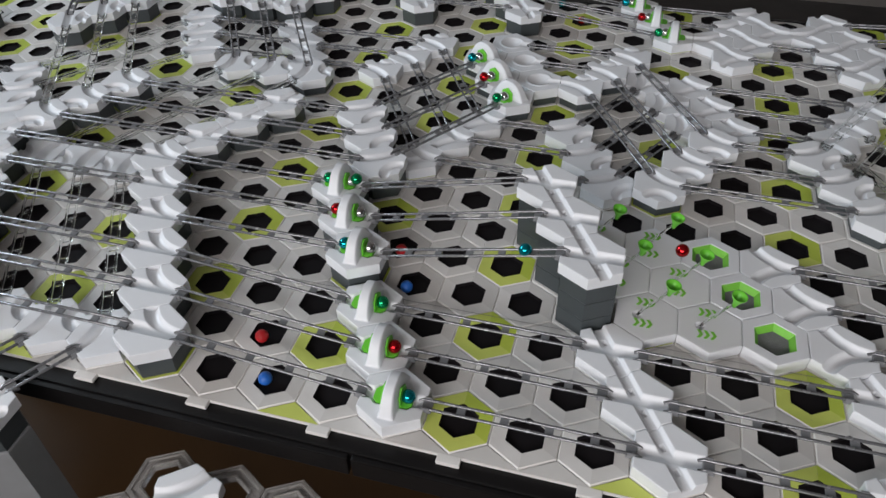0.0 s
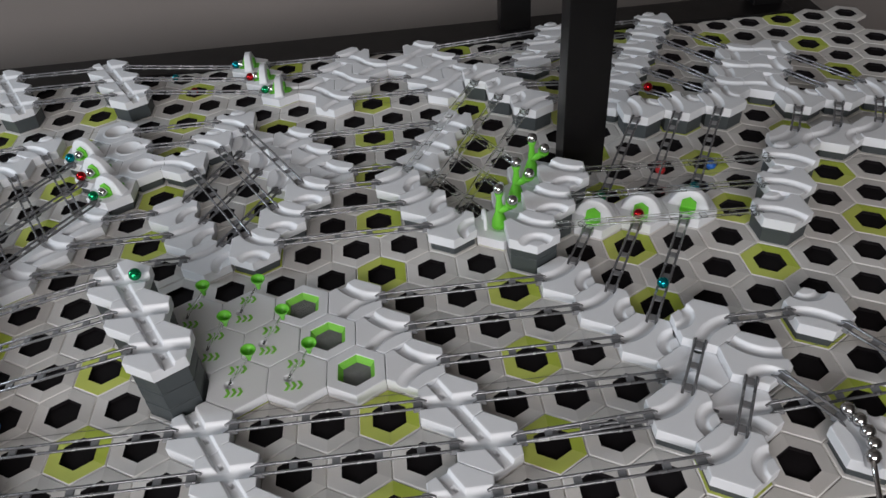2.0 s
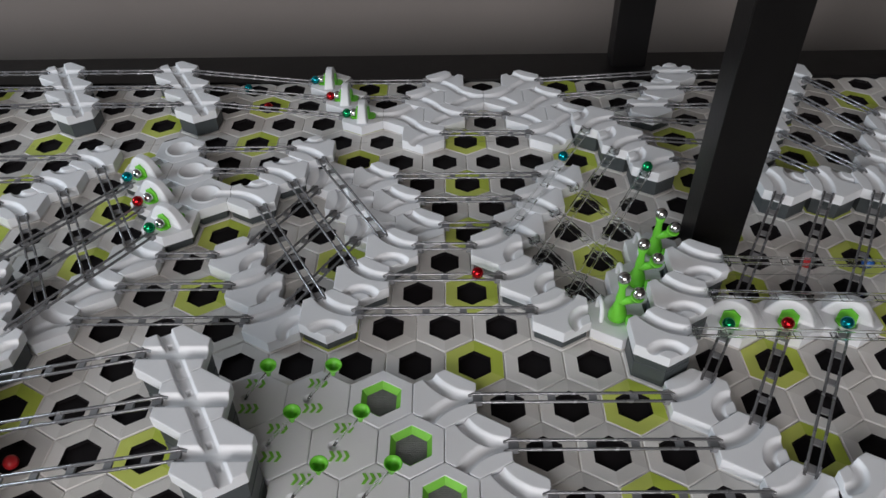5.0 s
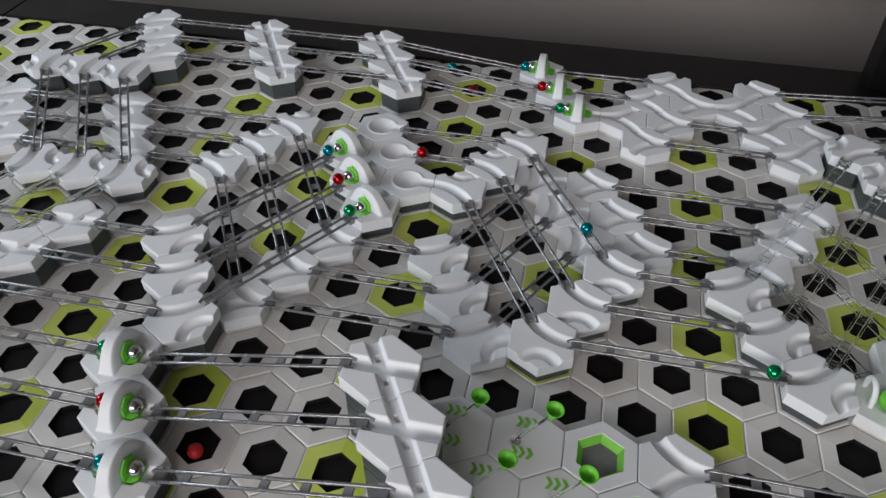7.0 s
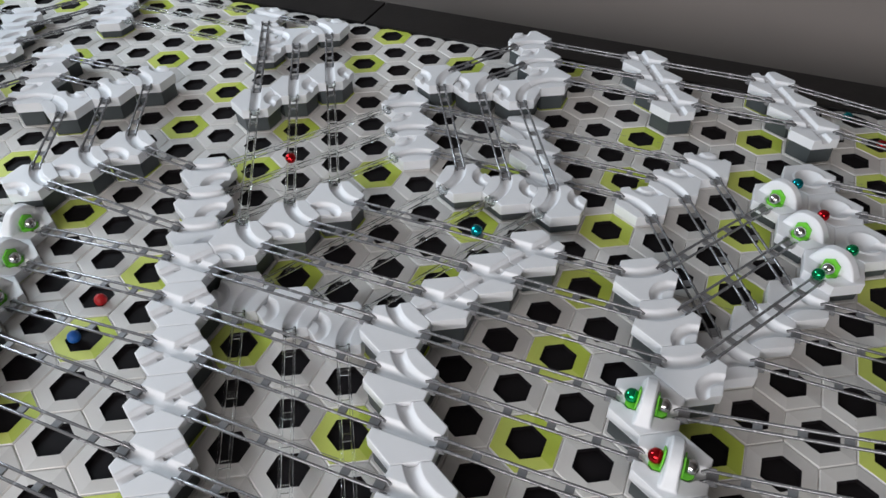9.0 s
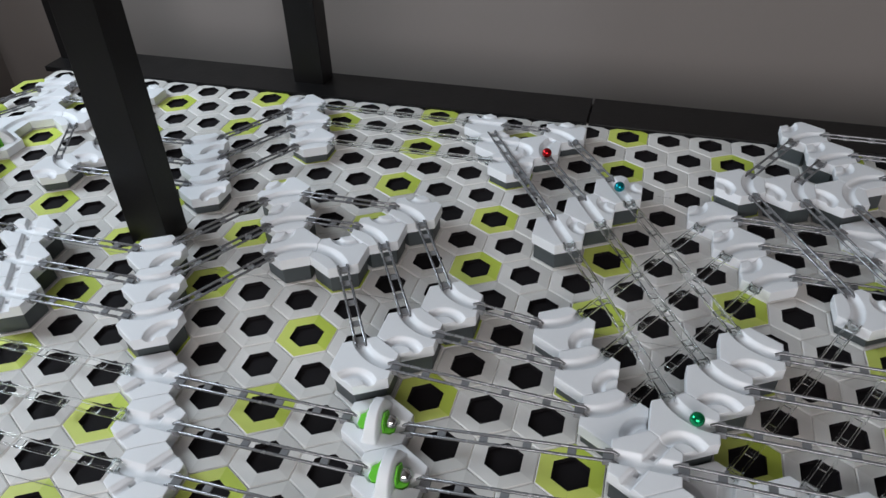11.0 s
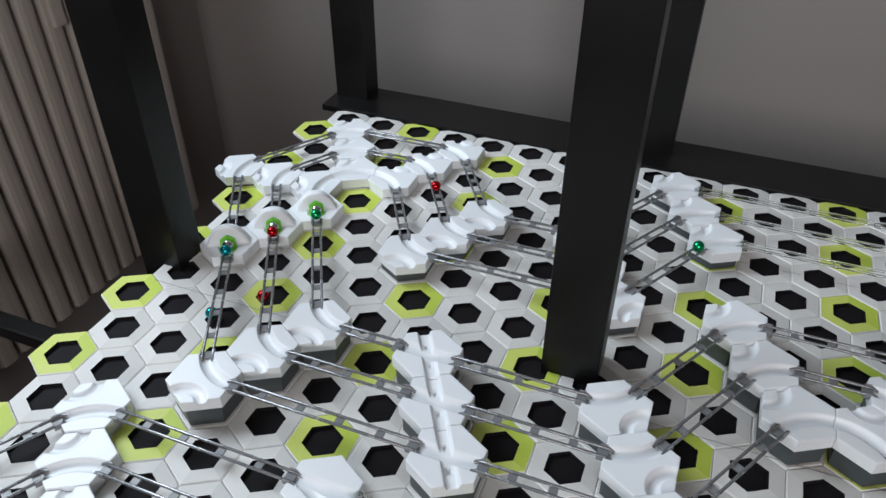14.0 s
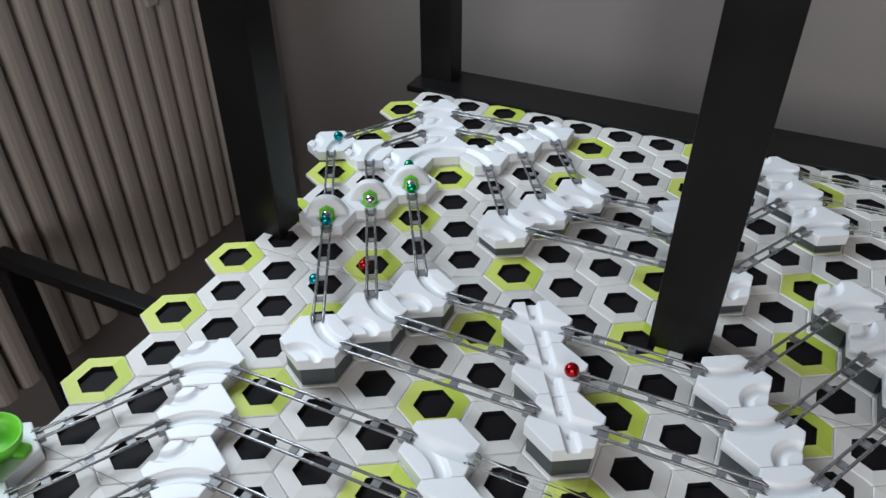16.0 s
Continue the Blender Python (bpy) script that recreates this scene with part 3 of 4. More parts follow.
def cannon(v, lane, balls=(1,)):
    """A white tile with a rounded arch over a green pocket on each side."""
    x, y = cell_xy(*v[0])
    z = top_z(v[1])
    t = tagged(new("cannon_tile"), "white cannon tile with a rounded arch and green pockets", "cannon", "magnetic cannon tiles")
    m = pose(x, y, z, 0, 0, 60 * lane)
    t.matrix_basis = m
    child("body", stored(("cannon_body",), lambda: tile_mesh("body", cannon_relief, WHITE)), t)

    def pocket():
        b = Build()
        # floor, pentagonal back and two falling side walls
        plan = [(-0.0060, -0.0090), (-0.0004, -0.0090), (0.0036, -0.0050), (0.0036, 0.0050), (-0.0004, 0.0090), (-0.0060, 0.0090)]
        b.prism([[(x, y, -0.0034) for x, y in plan], [(x, y, -0.0006) for x, y in plan], [(x * 0.93, y * 0.93, -0.0004) for x, y in plan]])
        back = [(-0.0058, -0.0090, -0.002), (-0.0058, 0.0090, -0.002), (-0.0064, 0.0082, 0.0090), (-0.0068, 0.0, 0.0142), (-0.0064, -0.0082, 0.0090)]
        b.add(back + [(p[0] + 0.0014, p[1], p[2]) for p in back], [[4, 3, 2, 1, 0], [5, 6, 7, 8, 9], [0, 4, 9, 5], [1, 6, 7, 2], [2, 7, 8, 3], [3, 8, 9, 4]])
        return b.mesh("green_pocket", [GREEN])

    for s in (-1, 1):
        child("green_pocket", stored(("pocket",), pocket), t, pose(0.0135 * s, 0, 0, 0, 0, 0 if s > 0 else 180), "bright green plastic pocket")
    for s in balls:
        q = m @ Vector((0.0130 * s, 0, 0.0042))
        marble("steel", q.x, q.y, q.z, "held in a green pocket")
    return t


def trampoline(v):
    x, y = cell_xy(*v[0])
    z = top_z(v[1])
    t = tagged(new("trampoline_tile"), "white hexagon trampoline with a green sloping rim and grey mesh", "trampoline", "trampolines")
    t.matrix_basis = pose(x, y, z)

    def frame_mesh():
        b = Build()
        R = HEXR * 0.985
        b.prism([hexagon(R, -0.0135), hexagon(R, -0.001), hexagon(R * 0.975, 0.0), hexagon(R * 0.64, 0.0), hexagon(R * 0.63, -0.0010)], top=False)
        return b.mesh("frame", [WHITE])

    def rim():
        b = Build()
        R = HEXR * 0.985
        b.prism([hexagon(R * 0.63, -0.0010), hexagon(R * 0.60, -0.0020), hexagon(R * 0.47, -0.0072)], top=False, bottom=False)
        return b.mesh("green_rim", [GREEN_PRINT])

    def net():
        b = Build()
        b.add(hexagon(HEXR * 0.47, -0.0070), [[0, 1, 2, 3, 4, 5]])
        for k in range(-9, 10):
            u = k * 0.0018
            h = 0.0150 - abs(u) * 0.56
            if abs(u) < 0.0130:
                b.box(u - 0.0003, -h, -0.0069, u + 0.0003, h, -0.0065)
                w = 0.0130 if abs(u) < 0.0074 else 0.0130 - (abs(u) - 0.0074) * 1.73
                b.box(-w, u - 0.0003, -0.0068, w, u + 0.0003, -0.0064)
        return b.mesh("mesh_net", [MESH_GREY])

    child("frame", stored(("tr_frame",), frame_mesh), t)
    child("green_rim", stored(("tr_rim",), rim), t, label="bright green sloping rim")
    child("mesh_net", stored(("tr_net",), net), t, label="grey woven mesh")
    return t


def chevron_mesh():
    """One printed chevron, a hair above the plate."""
    b = Build()
    w, d = 0.0050, 0.0029
    pts = [(0, -w), (d, -w), (2 * d, 0), (d, w), (0, w), (d, 0)]
    b.prism([[(x, y, 0.0) for x, y in pts], [(x, y, 0.0004) for x, y in pts]], bottom=False)
    return b.mesh("chevron", [GREEN_PRINT])


def funnel_mesh():
    b = Build()
    b.lathe([(0.0018, -0.0020), (0.0024, 0.0020), (0.0034, 0.0048), (0.0052, 0.0084), (0.0071, 0.0118), (0.0073, 0.0126), (0.0068, 0.0127), (0.0046, 0.0084), (0.0026, 0.0050), (0.0006, 0.0040)], 18)
    return b.mesh("funnel", [GREEN], True)


def arm_mesh():
    b = Build()
    b.tube([(-0.009, 0.0, -0.002), (-0.004, 0.002, 0.006), (0.0155, 0.0085, 0.0275)], 0.0013, 7)
    return b.mesh("arm", [CLEAR], True)


def jump_plate(v):
    x, y = cell_xy(*v[0])
    z = top_z(v[1]) - 0.0005
    t = tagged(new("launch_plate"), "flat white hexagon plate with green chevrons and a small green funnel", "track tile", "launch plates with chevrons")
    t.matrix_basis = pose(x, y, z)
    child("plate", stored(("plate",), lambda: tile_mesh("plate", lambda px, py: -0.0035 if math.hypot(px + 0.009, py) < 0.0036 else 0.0, WHITE, n=20, thick=0.0105)), t)
    for x0, y0 in ((-0.0105, 0.0175), (-0.0115, -0.0105)):
        for k in range(3):
            child("chevron", stored(("chevron",), chevron_mesh), t, pose(x0 + 0.0060 * k, y0, 0.0001), "green printed chevron")
    child("funnel", stored(("funnel",), funnel_mesh), t, pose(0.0160, 0.0080, 0.0255, 3, 8, 0), "bright green funnel")
    child("arm", stored(("jump_arm",), arm_mesh), t, label="clear plastic throwing arm")
    return t


def figure(v):
    """A bright green figure that holds steel marbles in its cups, on a white base with a hoop."""
    x, y = cell_xy(*v[0])
    z = top_z(v[1])
    t = tagged(new("juggler_tile"), "bright green marble juggler on a white base tile with a hoop", "marble juggler", "green jugglers")
    t.matrix_basis = pose(x, y, z)
    child("base", stored(("jug_base",), lambda: tile_mesh("base", lambda px, py: -0.003 * max(0.0, 1 - (math.hypot(px, py) / 0.014) ** 2), WHITE)), t)

    def body():
        b = Build()
        b.lathe([(0.0115, -0.001), (0.0112, 0.006), (0.0085, 0.013), (0.0055, 0.020), (0.0058, 0.027), (0.0046, 0.033), (0.0040, 0.039), (0.0062, 0.0445), (0.0066, 0.0475), (0.003, 0.0455)], 16)
        return b.mesh("body", [GREEN], True)

    def arm():
        b = Build()
        b.tube([(0, 0, 0.022), (0.005, -0.003, 0.025), (0.009, -0.006, 0.029), (0.0115, -0.0078, 0.0325)], [0.0050, 0.0044, 0.0040, 0.0054], 10)
        b.lathe([(0.0045, -0.003), (0.0066, 0.0), (0.007, 0.002), (0.005, 0.001)], 14, m=pose(0.0125, -0.0085, 0.0345, 16, 16, 0))
        return b.mesh("arm", [GREEN], True)

    def hoop():
        b = Build()
        pts = [(-0.017, 0.004 + 0.011 * math.cos(a), 0.018 * math.sin(a) ** 0.7) for a in [math.pi * k / 10 for k in range(11)]]
        b.tube(pts, 0.0024, 8)
        return b.mesh("hoop", [WHITE], True)

    def foot():
        b = Build()
        b.box(0.006, -0.022, -0.001, 0.014, -0.006, 0.010, bev=0.003)
        return b.mesh("foot", [GREEN])

    child("body", stored(("jug_body",), body), t, Matrix.Diagonal((0.80, 0.80, 1.0, 1.0)))
    child("arm", stored(("jug_arm",), arm), t)
    child("hoop", stored(("jug_hoop",), hoop), t, label="white hoop")
    child("foot", stored(("jug_foot",), foot), t)
    marble("steel", x, y, z + 0.0515, "on a green juggler")
    marble("steel", x + 0.0138, y - 0.0096, z + 0.0405, "in a juggler's cup")
    return t


def cup_tile(v):
    x, y = cell_xy(*v[0])
    z = top_z(v[1])
    t = tagged(new("scoop_tile"), "white base tile with a large bright green scoop", "scoop", "green scoops")
    t.matrix_basis = pose(x, y, z)
    child("base", stored(("scoop_base",), lambda: tile_mesh("base", lambda px, py: 0.0, WHITE, n=8)), t)

    def scoop():
        b = Build()
        b.lathe([(0.010, 0.0), (0.0155, 0.004), (0.020, 0.013), (0.0215, 0.022), (0.020, 0.0225), (0.017, 0.013), (0.011, 0.006), (0.002, 0.004)], 22)
        b.box(0.014, -0.006, 0.004, 0.026, 0.006, 0.010, bev=0.002)
        return b.mesh("scoop", [GREEN], True)

    child("scoop", stored(("scoop",), scoop), t, pose(0, 0, 0, 0, 10, 20), "bright green scoop")
    return t


STEEL_SIDE = {"back_cannon": (-1,), "tent_cannon": (-1,), "left_cannon": (-1,), "edge_cannon": ()}


def build_tiles():
    for (name, k), v in TILES.items():
        kind = v[2]
        x, y = cell_xy(*v[0])
        if v[1]:
            place_spacers(x, y, v[1])
        if kind.startswith("cannon"):
            cannon(v, int(kind[-1]), STEEL_SIDE.get(name, (1,)))
        elif kind == "trampoline":
            trampoline(v)
        elif kind == "plate":
            jump_plate(v)
        elif kind == "figure":
            figure(v)
        elif kind == "cup":
            cup_tile(v)
        else:
            edges = []
            for d in v[3]:
                if d not in edges:
                    edges.append(d)
            if kind == "scurve" and len(edges) < 2:
                edges = (edges + [(edges[0] + 2) % 6]) if edges else [0, 2]
            if kind == "curve" and len(edges) == 1:
                edges = edges + [(edges[0] + 2) % 6]
            # alike tiles share one mesh and are turned
            if kind in ("curve", "scurve") and len(edges) >= 2:
                turn, a, b_ = edges[0], 0, (edges[1] - edges[0]) % 6
                if b_ > 3:
                    turn, b_ = edges[1], 6 - b_
                key, rel, ang = (kind, b_), [0, b_], 60 * turn
                if name == "zig":
                    key, rel, ang = (kind, 3), [0, 3], 0
            elif kind == "bowl":
                key, rel, ang = (kind, tuple(sorted(edges))), edges, 0
            else:
                key, rel, ang = (kind,), edges, 0
            name_, label, cat, group = KIND_WORDS[kind]
            me = stored(key, lambda: tile_mesh(name_, height_of(kind, rel), WHITE))
            low = " on the plate" if v[1] == 0 else " on dark spacers" if v[1] < 5 else " on tall spacers"
            ob = tagged(new(name_, me), label + low, cat, group)
            ob.matrix_basis = pose(x, y, top_z(v[1]), 0, 0, ang)


build_tiles()
build_rails()


# ---- the hexagon base plates ----
ROW_LO, ROW_HI = -7, 10
COL_LO, COL_HI = -1.93, 0.92


def is_lime(i, r):
    return (2 * i + r - 3) % 5 == 0


def cells():
    for r in range(ROW_LO, ROW_HI + 1):
        for i in range(-48, 24):
            x, y = cell_xy(i, r)
            if COL_LO < x < COL_HI:
                yield i, r


def cell_geometry(b, lime, x=0.0, y=0.0):
    """One printed hexagon: a sloping rim and six facets with shading in their colours, round a deep black recess."""
    out, rim, hole = hexagon(HEXR * 0.992, -0.0012, x, y), hexagon(HEXR * 0.955, 0.0, x, y), hexagon(HEXR * 0.545, 0.0, x, y)
    low = hexagon(HEXR * 0.53, -0.0042, x, y)
    skirt = hexagon(HEXR * 0.992, -0.005, x, y)
    verts = skirt + out + rim + hole + low
    faces, mats = [], []
    # shading put into the colour: west facets paler, east facets darker
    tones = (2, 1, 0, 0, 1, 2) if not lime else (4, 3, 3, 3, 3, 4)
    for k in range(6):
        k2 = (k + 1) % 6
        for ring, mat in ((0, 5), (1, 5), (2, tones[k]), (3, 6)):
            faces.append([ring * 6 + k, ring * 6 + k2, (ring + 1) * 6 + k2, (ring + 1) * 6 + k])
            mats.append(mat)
    faces.append([24 + k for k in range(6)])
    mats.append(6)
    n = len(b.v)
    b.v += verts
    b.f += [[n + q for q in fa] for fa in faces]
    b.m += mats


CELL_MATS = [CELL_PALE, CELL_GREY, CELL_SHADE, CELL_LIME, CELL_LIME_SHADE, SEAM, HOLE_BLACK]


def build_board():
    board = tagged(new("base_plates"), "grey and lime printed hexagon base plates laid on the shelf", "game board")
    meshes = []
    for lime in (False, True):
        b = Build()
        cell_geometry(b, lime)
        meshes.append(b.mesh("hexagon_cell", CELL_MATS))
    rest = Build()
    for i, r in cells():
        x, y = cell_xy(i, r)
        near = r <= -1 and (-0.45 < x < 0.62 or -1.8 < x < -0.95)
        if near:
            child("hexagon_cell", meshes[is_lime(i, r)], board, pose(x, y, 0))
        else:
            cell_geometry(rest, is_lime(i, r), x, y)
    # straight front margin: cut cells, a pale border and small joining tabs
    for i in range(-26, 26):
        x, y = cell_xy(i, ROW_LO - 1)
        if COL_LO < x < COL_HI:
            top = y + HEXR * 0.97
            w = (top - FRONT) * math.tan(radians(60))
            rest.add([(x - w, FRONT, -0.0006), (x + w, FRONT, -0.0006), (x, top, -0.0006)], [[0, 1, 2]], 3 if is_lime(i, ROW_LO - 1) else 1)
    b = Build()
    b.box(-1.925, FRONT, -0.0055, COL_HI, FRONT + 0.008, -0.0016)
    for k in range(18):
        x = -0.426 + 0.1136 * (k - 13)
        if x < 0.9:
            b.box(x - 0.010, FRONT - 0.008, -0.0055, x + 0.010, FRONT + 0.001, -0.0012, bev=0.001)
    child("front_margin", b.mesh("front_margin", [SEAM]), board)
    # joints between the plates, broken where they meet a recess
    b = Build()

    def clear_of_holes(x, y):
        r = round(y / (PITCH * 0.8660254))
        return all(math.hypot(x - cell_xy(i, rr)[0], y - cell_xy(i, rr)[1]) > HEXR * 0.57 for rr in (r - 1, r, r + 1) for i in (math.floor(x / PITCH - 0.5 * rr), math.ceil(x / PITCH - 0.5 * rr)))

    def joint(x0, y0, x1, y1):
        n = max(1, round(math.hypot(x1 - x0, y1 - y0) / 0.004))
        for k in range(n):
            ax, ay, bx, by = (x0 + (x1 - x0) * k / n, y0 + (y1 - y0) * k / n, x0 + (x1 - x0) * (k + 1) / n, y0 + (y1 - y0) * (k + 1) / n)
            if clear_of_holes((ax + bx) / 2, (ay + by) / 2):
                b.add([(ax - 0.0003, ay - 0.0003, 0.0003), (bx + 0.0003, by - 0.0003, 0.0003), (bx + 0.0003, by + 0.0003, 0.0003), (ax - 0.0003, ay + 0.0003, 0.0003)], [[0, 1, 2, 3]])

    for y in (-0.222, 0.0737, 0.345):
        joint(-1.9, y, 0.9, y)
    for x in (-1.62, -1.28, -0.94, -0.60, -0.257, 0.085, 0.427, 0.769):
        for y0, y1, dx in ((-0.37, -0.222, 0.0), (-0.222, 0.0737, 0.028), (0.0737, 0.345, 0.0), (0.345, 0.51, 0.028)):
            joint(x + dx, y0, x + dx, y1)
    child("plate_joint", b.mesh("plate_joint", [JOINT]), board)
    ob = child("hexagon_field", rest.mesh("hexagon_field", CELL_MATS), board)
    ob["kind"] = "stuff"
    return board


build_board()


# ---- things before the shelf and loose marbles ----
SMOKY = material("smoky_clear_plastic", (0.30, 0.31, 0.32), 0.16, vary=0.12, scale=30, transmission=0.25, ior=1.3)
ACRYLIC = material("clear_acrylic", (0.62, 0.60, 0.58), 0.07, vary=0.02, transmission=0.72, ior=1.45)
PLATE_CELLS = [(-0.4403 + 0.0582 * (k % 3) - 0.0291 * (k // 3), -0.4372 - 0.0504 * (k // 3)) for k in range(6)]


def hex_pillar(x, y, z0, z1, turn=30.0):
    p = tagged(new("tall_pillar"), "tall smoky grey hexagonal plastic pillar standing on the floor", "pillar", "tall pillars")
    p.matrix_basis = pose(x, y, z0)
    h, r = z1 - z0, HEXR * 0.88
    b = Build()
    b.prism([hexagon(r, 0, turn=turn), hexagon(r, h - 0.030, turn=turn), hexagon(r * 0.96, h - 0.028, turn=turn)])
    child("column", b.mesh("column", [SMOKY]), p)
    b = Build()
    b.prism([hexagon(r * 0.93, h - 0.028, turn=turn), hexagon(r * 0.96, h - 0.026, turn=turn), hexagon(r * 0.96, h, turn=turn)])
    child("cap", b.mesh("cap", [SPACER_GREY]), p, label="dark grey cap")
    return p


def build_front_tower():
    for c in ((-6, -9), (-7, -9)):
        x, y = cell_xy(*c)
        hex_pillar(x, y, -0.912, top_z(0) - TILE_THICK)
    hex_pillar(PLATE_CELLS[4][0], PLATE_CELLS[4][1], -0.912, -0.0562, turn=30.0)
    plate = tagged(new("clear_base_plate"), "clear acrylic base plate with hexagonal holes before the shelf", "game board")
    for k, (x, y) in enumerate(PLATE_CELLS):
        b = Build()
        R = HEXR * 1.01
        outer = [hexagon(R, z, turn=30.0) for z in (-0.056, -0.0515)] + [hexagon(R * 0.97, -0.0505, turn=30.0)]
        inner = [hexagon(R * 0.60, -0.0505, turn=30.0), hexagon(R * 0.56, -0.053, turn=30.0), hexagon(R * 0.56, -0.056, turn=30.0)]
        b.prism(outer + [hexagon(R * 0.86, -0.0505, turn=30.0), hexagon(R * 0.84, -0.052, turn=30.0), hexagon(R * 0.66, -0.052, turn=30.0), hexagon(R * 0.64, -0.0495, turn=30.0)] + inner + [outer[0]], top=False, bottom=False)
        child("plate_cell", b.mesh("plate_cell", [ACRYLIC]), plate, pose(x, y, 0))
    x, y = -0.409, -0.453
    me = stored(("curve", 2), lambda: tile_mesh("curve_tile", height_of("curve", [0, 2]), WHITE))
    t = tagged(new("curve_tile", me), "white hexagon tile with a curved channel on the clear plate", "track tile", "curved track tiles")
    t.matrix_basis = pose(x, y, -0.0493 + TILE_THICK, 0, 0, 69.5)


def build_corner_rod():
    """A short train of steel balls on the corner tile, at the tip of a thin metal rod."""
    t = tagged(new("ball_tipped_rod"), "thin metal rod ending in a row of steel balls", "rod")
    pts = [(0.4754, -0.3187), (0.4792, -0.3305), (0.4799, -0.3422), (0.4782, -0.3539), (0.4717, -0.3650)]
    for x, y in pts:
        child("steel_ball", stored(("marble", "steel"), lambda: sphere_mesh(MARBLES["steel"][0])), t, pose(x, y, 0.0300))
    b = Build()
    b.tube([(0.4690, -0.3700, 0.0295), (0.4610, -0.3910, 0.0290), (0.4536, -0.4106, 0.0285), (0.4400, -0.4450, 0.0270)], [0.0024, 0.0021, 0.0026, 0.0026], 10)
    child("rod", b.mesh("rod", [STEEL], True), t, label="thin dull metal rod")


def plastic_ball(mat, colour, x, y, where="lying in a recess of the base plate"):
    ob = tagged(new("plastic_ball", stored(("ball", colour), lambda: sphere_mesh(mat))), "matt " + colour + " plastic ball " + where, "ball", "plastic balls")
    ob.matrix_basis = pose(x, y, 0.0026)
    return ob


def build_loose_marbles():
    for (i, r), colour, s, n in (((-3, -5), "green", 1, 0), ((-2, -6), "red", 1, 0), ((-1, -7), "teal", 1, 0),
                                 ((-6, -2), "green", -1, 2), ((-5, -3), "red", -1, 2), ((-4, -4), "teal", -1, 2),
                                 ((-7, 10), "teal", -1.75, 0), ((-6, 9), "red", -1.75, 0), ((-5, 8), "green", -1.75, 0)):
        x, y = cell_xy(i, r)
        marble(colour, x + 0.0130 * s, y, top_z(n) + (0.0042 if abs(s) == 1 else 0.0036), "waiting at a cannon tile")
    for x, y, c in ((-0.312, -0.155, "red"), (-0.290, -0.206, "blue"), (-0.402, -0.303, "red"), (-0.377, -0.348, "blue"),
                    (-0.931, -0.152, "red"), (-0.920, -0.201, "blue"), (0.452, 0.090, "red"), (0.518, 0.088, "blue")):
        plastic_ball(RED_PLASTIC if c == "red" else BLUE_PLASTIC, c, x, y)
    for x, y, c in ((-0.239, 0.491, "teal"), (-0.199, 0.435, "red"), (-1.771, 0.089, "red"), (-1.805, 0.046, "teal")):
        marble(c, x, y, 0.0064, "resting on the base plate")


build_front_tower()
build_corner_rod()
build_loose_marbles()

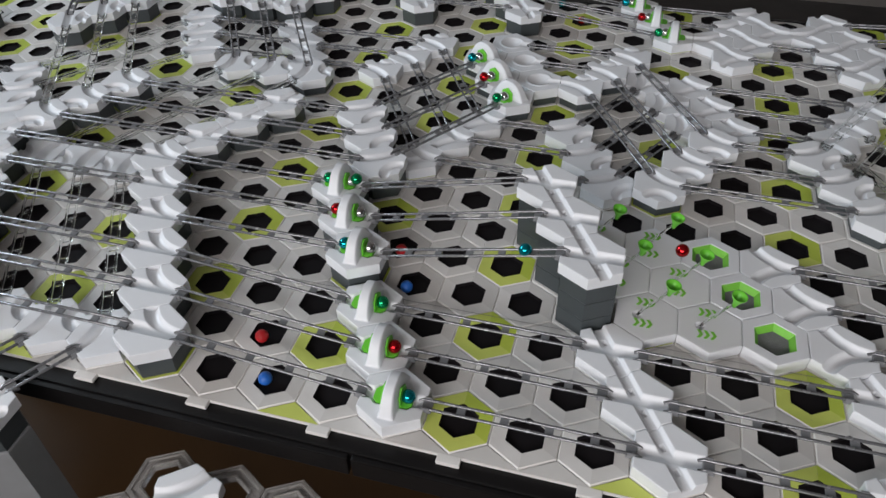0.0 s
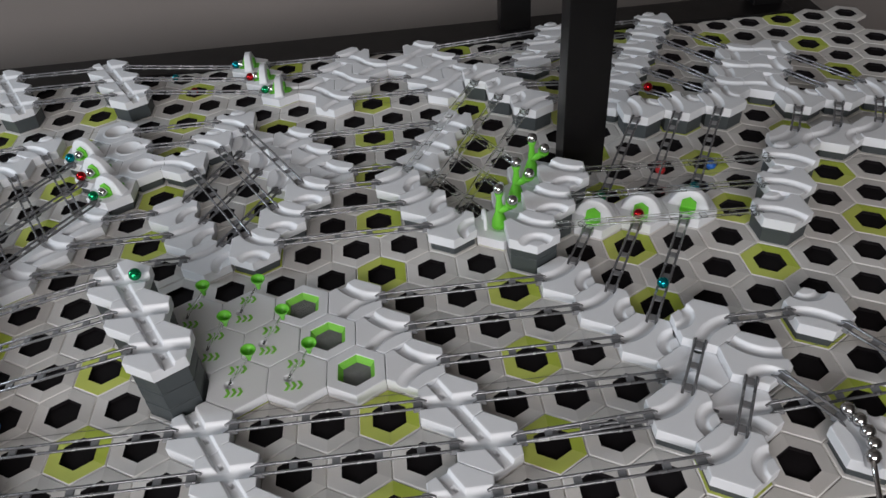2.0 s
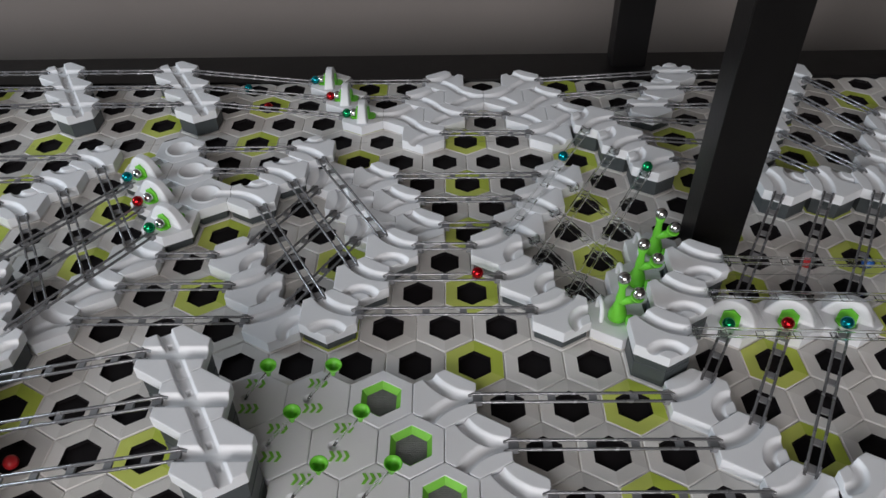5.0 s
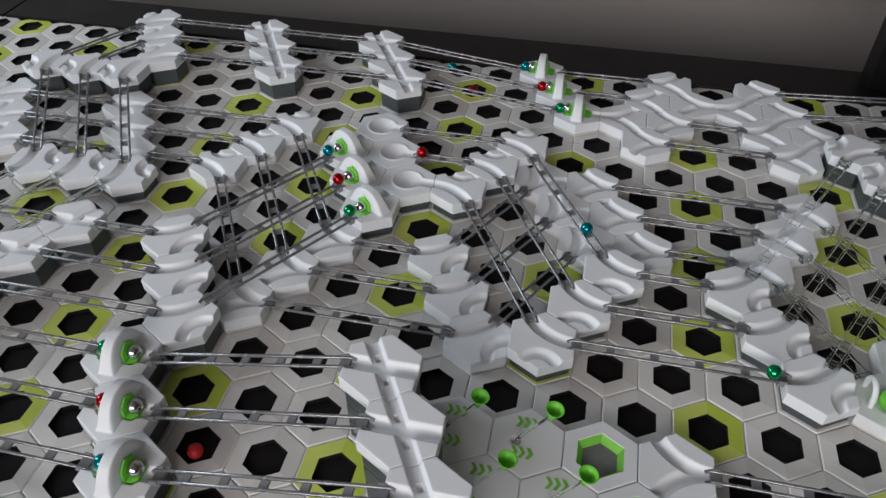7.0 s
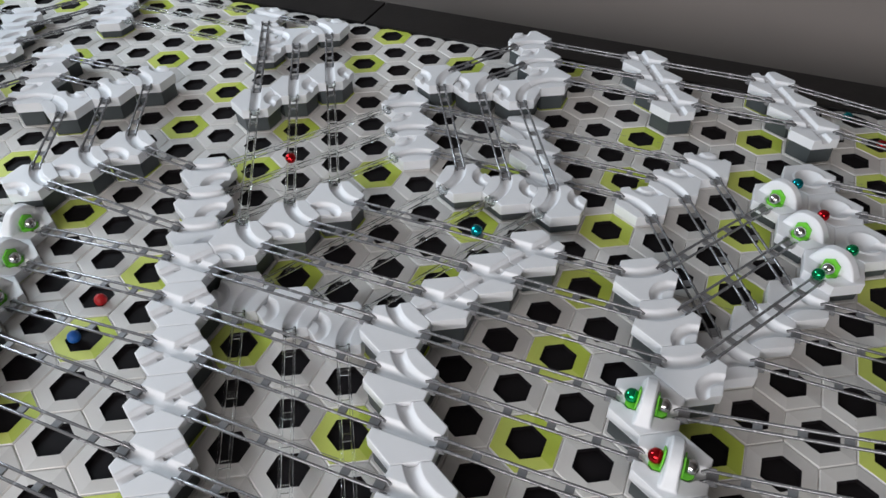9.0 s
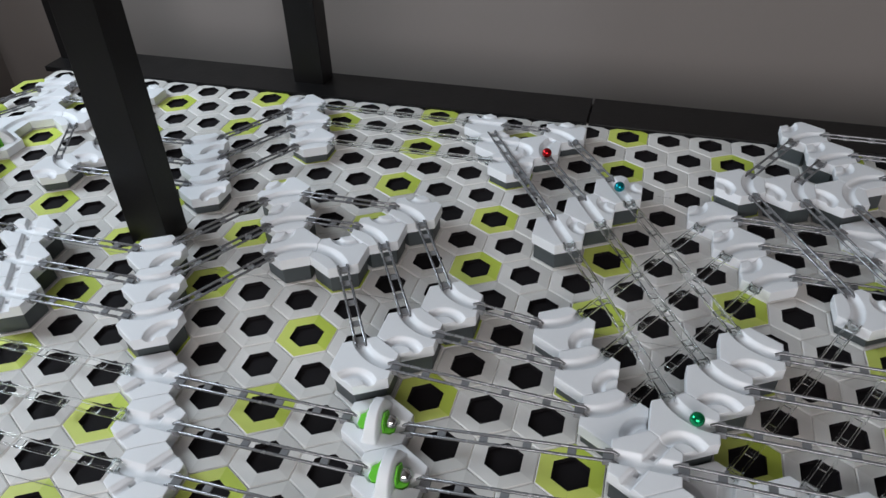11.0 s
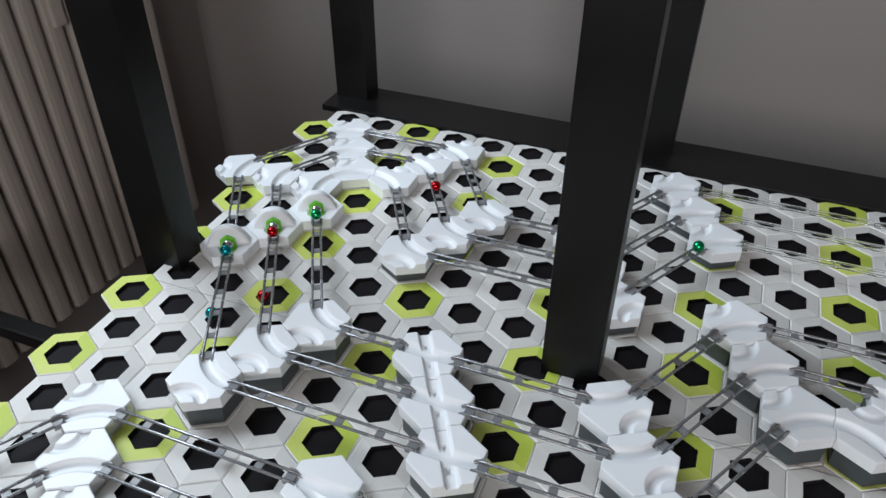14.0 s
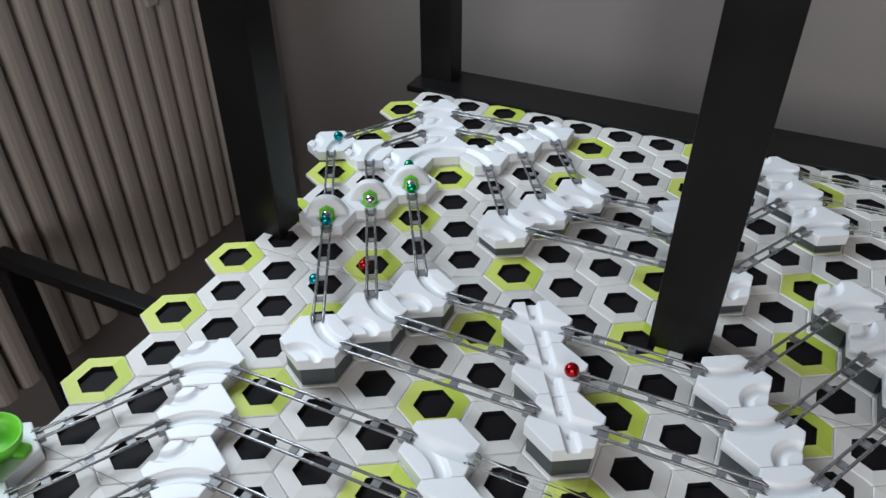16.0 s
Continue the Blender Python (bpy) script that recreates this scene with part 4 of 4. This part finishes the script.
# ---- the running marbles: seconds and metres along each lane ----
RUNS = {
    ("red", 1): [(0, 0.344), (0.2, 0.408), (0.4, 0.482), (0.6, 0.55), (0.8, 0.622), (1.0, 0.698), (1.2, 0.764), (1.3, 0.8), (1.5, 0.86), (1.53, 0.869)],
    ("red", 2): [(1.53, 0), (1.6, 0.092), (1.8, 0.204), (2.0, 0.27), (2.6, 0.468), (2.8, 0.52), (3.0, 0.548), (3.2, 0.586), (5.3, 0.872), (5.6, 0.93), (5.9, 0.994), (6.2, 1.052), (6.5, 1.124), (6.8, 1.204), (7.0, 1.26), (7.1, 1.286), (7.2, 1.324)],
    ("red", 3): [(7.2, 0), (7.4, 0.114), (7.7, 0.294), (8.0, 0.436), (8.3, 0.58), (8.6, 0.664), (8.9, 0.706), (9.0, 0.708), (9.2, 0.728), (9.5, 0.766), (9.8, 0.796), (10, 0.816), (10.2, 0.832), (12.3, 1.352), (12.5, 1.422), (12.6, 1.45), (12.9, 1.532), (13.5, 1.688), (13.8, 1.768), (14.1, 1.88), (14.4, 1.994), (14.5, 2.04), (14.7, 2.116), (14.8, 2.16), (15.0, 2.224), (15.07, 2.241)],
    ("red", 4): [(15.07, 0), (15.2, 0.098), (15.4, 0.186), (15.5, 0.234), (15.6, 0.27), (15.7, 0.304), (15.8, 0.34), (16, 0.394)],
    ("teal", 1): [(0, 0.17), (0.1, 0.204), (0.2, 0.24), (0.3, 0.276), (0.4, 0.308), (0.5, 0.34), (0.6, 0.368), (0.7, 0.408), (0.9, 0.482), (1, 0.508), (1.2, 0.56), (1.4, 0.62), (1.5, 0.652), (1.6, 0.684), (1.8, 0.74), (2, 0.79), (2.2, 0.848), (2.4, 0.888), (2.48, 0.926)],
    ("teal", 2): [(2.48, 0), (2.6, 0.098), (2.8, 0.21), (3, 0.28), (3.2, 0.354), (5.3, 0.774), (5.6, 0.802), (5.9, 0.836), (6.2, 0.902), (6.5, 0.964), (6.8, 1.034), (7, 1.068), (7.1, 1.09), (7.4, 1.164), (7.7, 1.246), (8, 1.328), (8.3, 1.412), (8.38, 1.438)],
    ("teal", 3): [(8.38, 0), (8.6, 0.154), (8.9, 0.336), (9, 0.38), (9.2, 0.472), (9.5, 0.602), (9.8, 0.636), (10, 0.658), (10.2, 0.68), (12.3, 1.072), (12.5, 1.122), (12.6, 1.148), (12.9, 1.204), (13.2, 1.3), (13.5, 1.39), (13.8, 1.484), (14.4, 1.63), (14.5, 1.658), (14.7, 1.714), (14.8, 1.756), (15, 1.822), (15.2, 1.902), (15.4, 1.972), (15.5, 2.01), (15.6, 2.054), (15.7, 2.088), (15.8, 2.122), (16, 2.19)],
    ("teal", 4): [(0, 0)],
    ("green", 1): [(0, 0.020), (1.35, 0.020), (2.6, 0.46), (2.8, 0.536), (3, 0.608), (3.55, 0.812)],
    ("green", 2): [(3.55, 0), (5.3, 0.49), (5.6, 0.52), (5.9, 0.546), (6.2, 0.58), (6.5, 0.61), (6.8, 0.652), (7, 0.704), (7.1, 0.724), (7.4, 0.788), (7.7, 0.85), (8, 0.91), (8.3, 0.964), (8.98, 1.211)],
    ("green", 3): [(8.98, 0), (9.8, 0.334), (10, 0.43), (12.5, 0.984), (13.8, 1.384), (14.1, 1.462), (14.7, 1.642), (14.8, 1.67), (15, 1.73), (15.2, 1.792), (15.4, 1.85), (15.5, 1.882), (15.6, 1.918), (15.7, 1.98), (15.8, 2.018), (16, 2.112)],
    ("green", 4): [(0, 0)],
}
LANES = {"green": 0, "red": 1, "teal": 2}


def lane_nodes(colour, leg):
    """Corners of a lane in cells and height: up the tower, round the right end, along the middle, round the left end."""
    a = LANES[colour]
    z = lambda n: top_z(n) + 0.0045
    if leg == 1:
        i, r = -2 + a, -2 - a
        return [(i - 4, r, z(2)), (i, r, z(6)), (i + 0.4, r, 0.082), (i + 1.2, r, 0.075), (i + 2.2, r, 0.050), (i + 3, r, 0.016), (i + 3.5, r, 0.036), (i + 4, r, 0.020), (i + 8, r, z(0)), (i + 8, -0.30, 0.022)]
    if leg == 2:
        return [(6 + a, 0.35, 0.022), (6 + a, 4, z(2)), (5, 5 + a, z(1)), (3 - a, 5 + a, z(2)), (3 - a, a, z(1)), (-1, a, z(1)), (-5, 4 + a, z(1)), (-6 - a, 4 + a, z(1)), (-6 - a, 3.45 + a, 0.030)]
    if leg == 3:
        nodes = [(-6 - a, 2.58 + a, 0.033), (-6 - a, a - 1, z(2)), (-10, a - 1, z(2)), (-14, a - 1, z(2)), (-19, 4 + a, z(2)), (-22, 7 + a, z(1))]
        if a:
            nodes.append((-22 - a, 7 + a, z(1)))
        nodes += [(-27 - a, 7 + a, z(1)), (-27 - a, 4 + a, z(1)), (-31, 4 + a, z(1)), (-34, 7 + a, z(0)), (-35 - a, 7 + a, z(0)), (-35 - a, 6, z(0))]
        return nodes + ([(-34, 5, 0.022)] if a == 0 else [(-34.28, 5.28 - a, z(0))])
    return [(-33.58, 4.58 - a, 0.022), (-30, 1 - a, z(2)), (-28 + a, 1 - a, z(2)), (-25 + a, 1 - a, z(2))]


def lane_point(pts, lengths, s):
    for k in range(len(pts) - 1):
        if s <= lengths[k + 1] or k == len(pts) - 2:
            u = min(1.0, max(0.0, (s - lengths[k]) / (lengths[k + 1] - lengths[k])))
            return pts[k].lerp(pts[k + 1], u)


def run_at(run, t):
    if t <= run[0][0]:
        return run[0][1]
    for (t0, s0), (t1, s1) in zip(run, run[1:]):
        if t <= t1:
            return s0 + (s1 - s0) * (t - t0) / (t1 - t0)
    return run[-1][1]


def motions():
    for (colour, leg), run in RUNS.items():
        pts = [Vector((*cell_xy(i, r), z)) for i, r, z in lane_nodes(colour, leg)]
        lengths = [0.0]
        for p, q in zip(pts, pts[1:]):
            lengths.append(lengths[-1] + (q - p).length)
        ball = marble(colour, 0, 0, 0, "running along the track")
        rows = []
        for k in range(161):
            t = k * 0.1
            # a short average rounds the lane's corners
            places = [lane_point(pts, lengths, run_at(run, t) + d) for d in (-0.014, -0.007, 0.0, 0.007, 0.014)]
            p = sum(places, Vector()) / 5
            rows.append((t, pose(p.x, p.y, p.z)))
        walk(ball, rows)


motions()
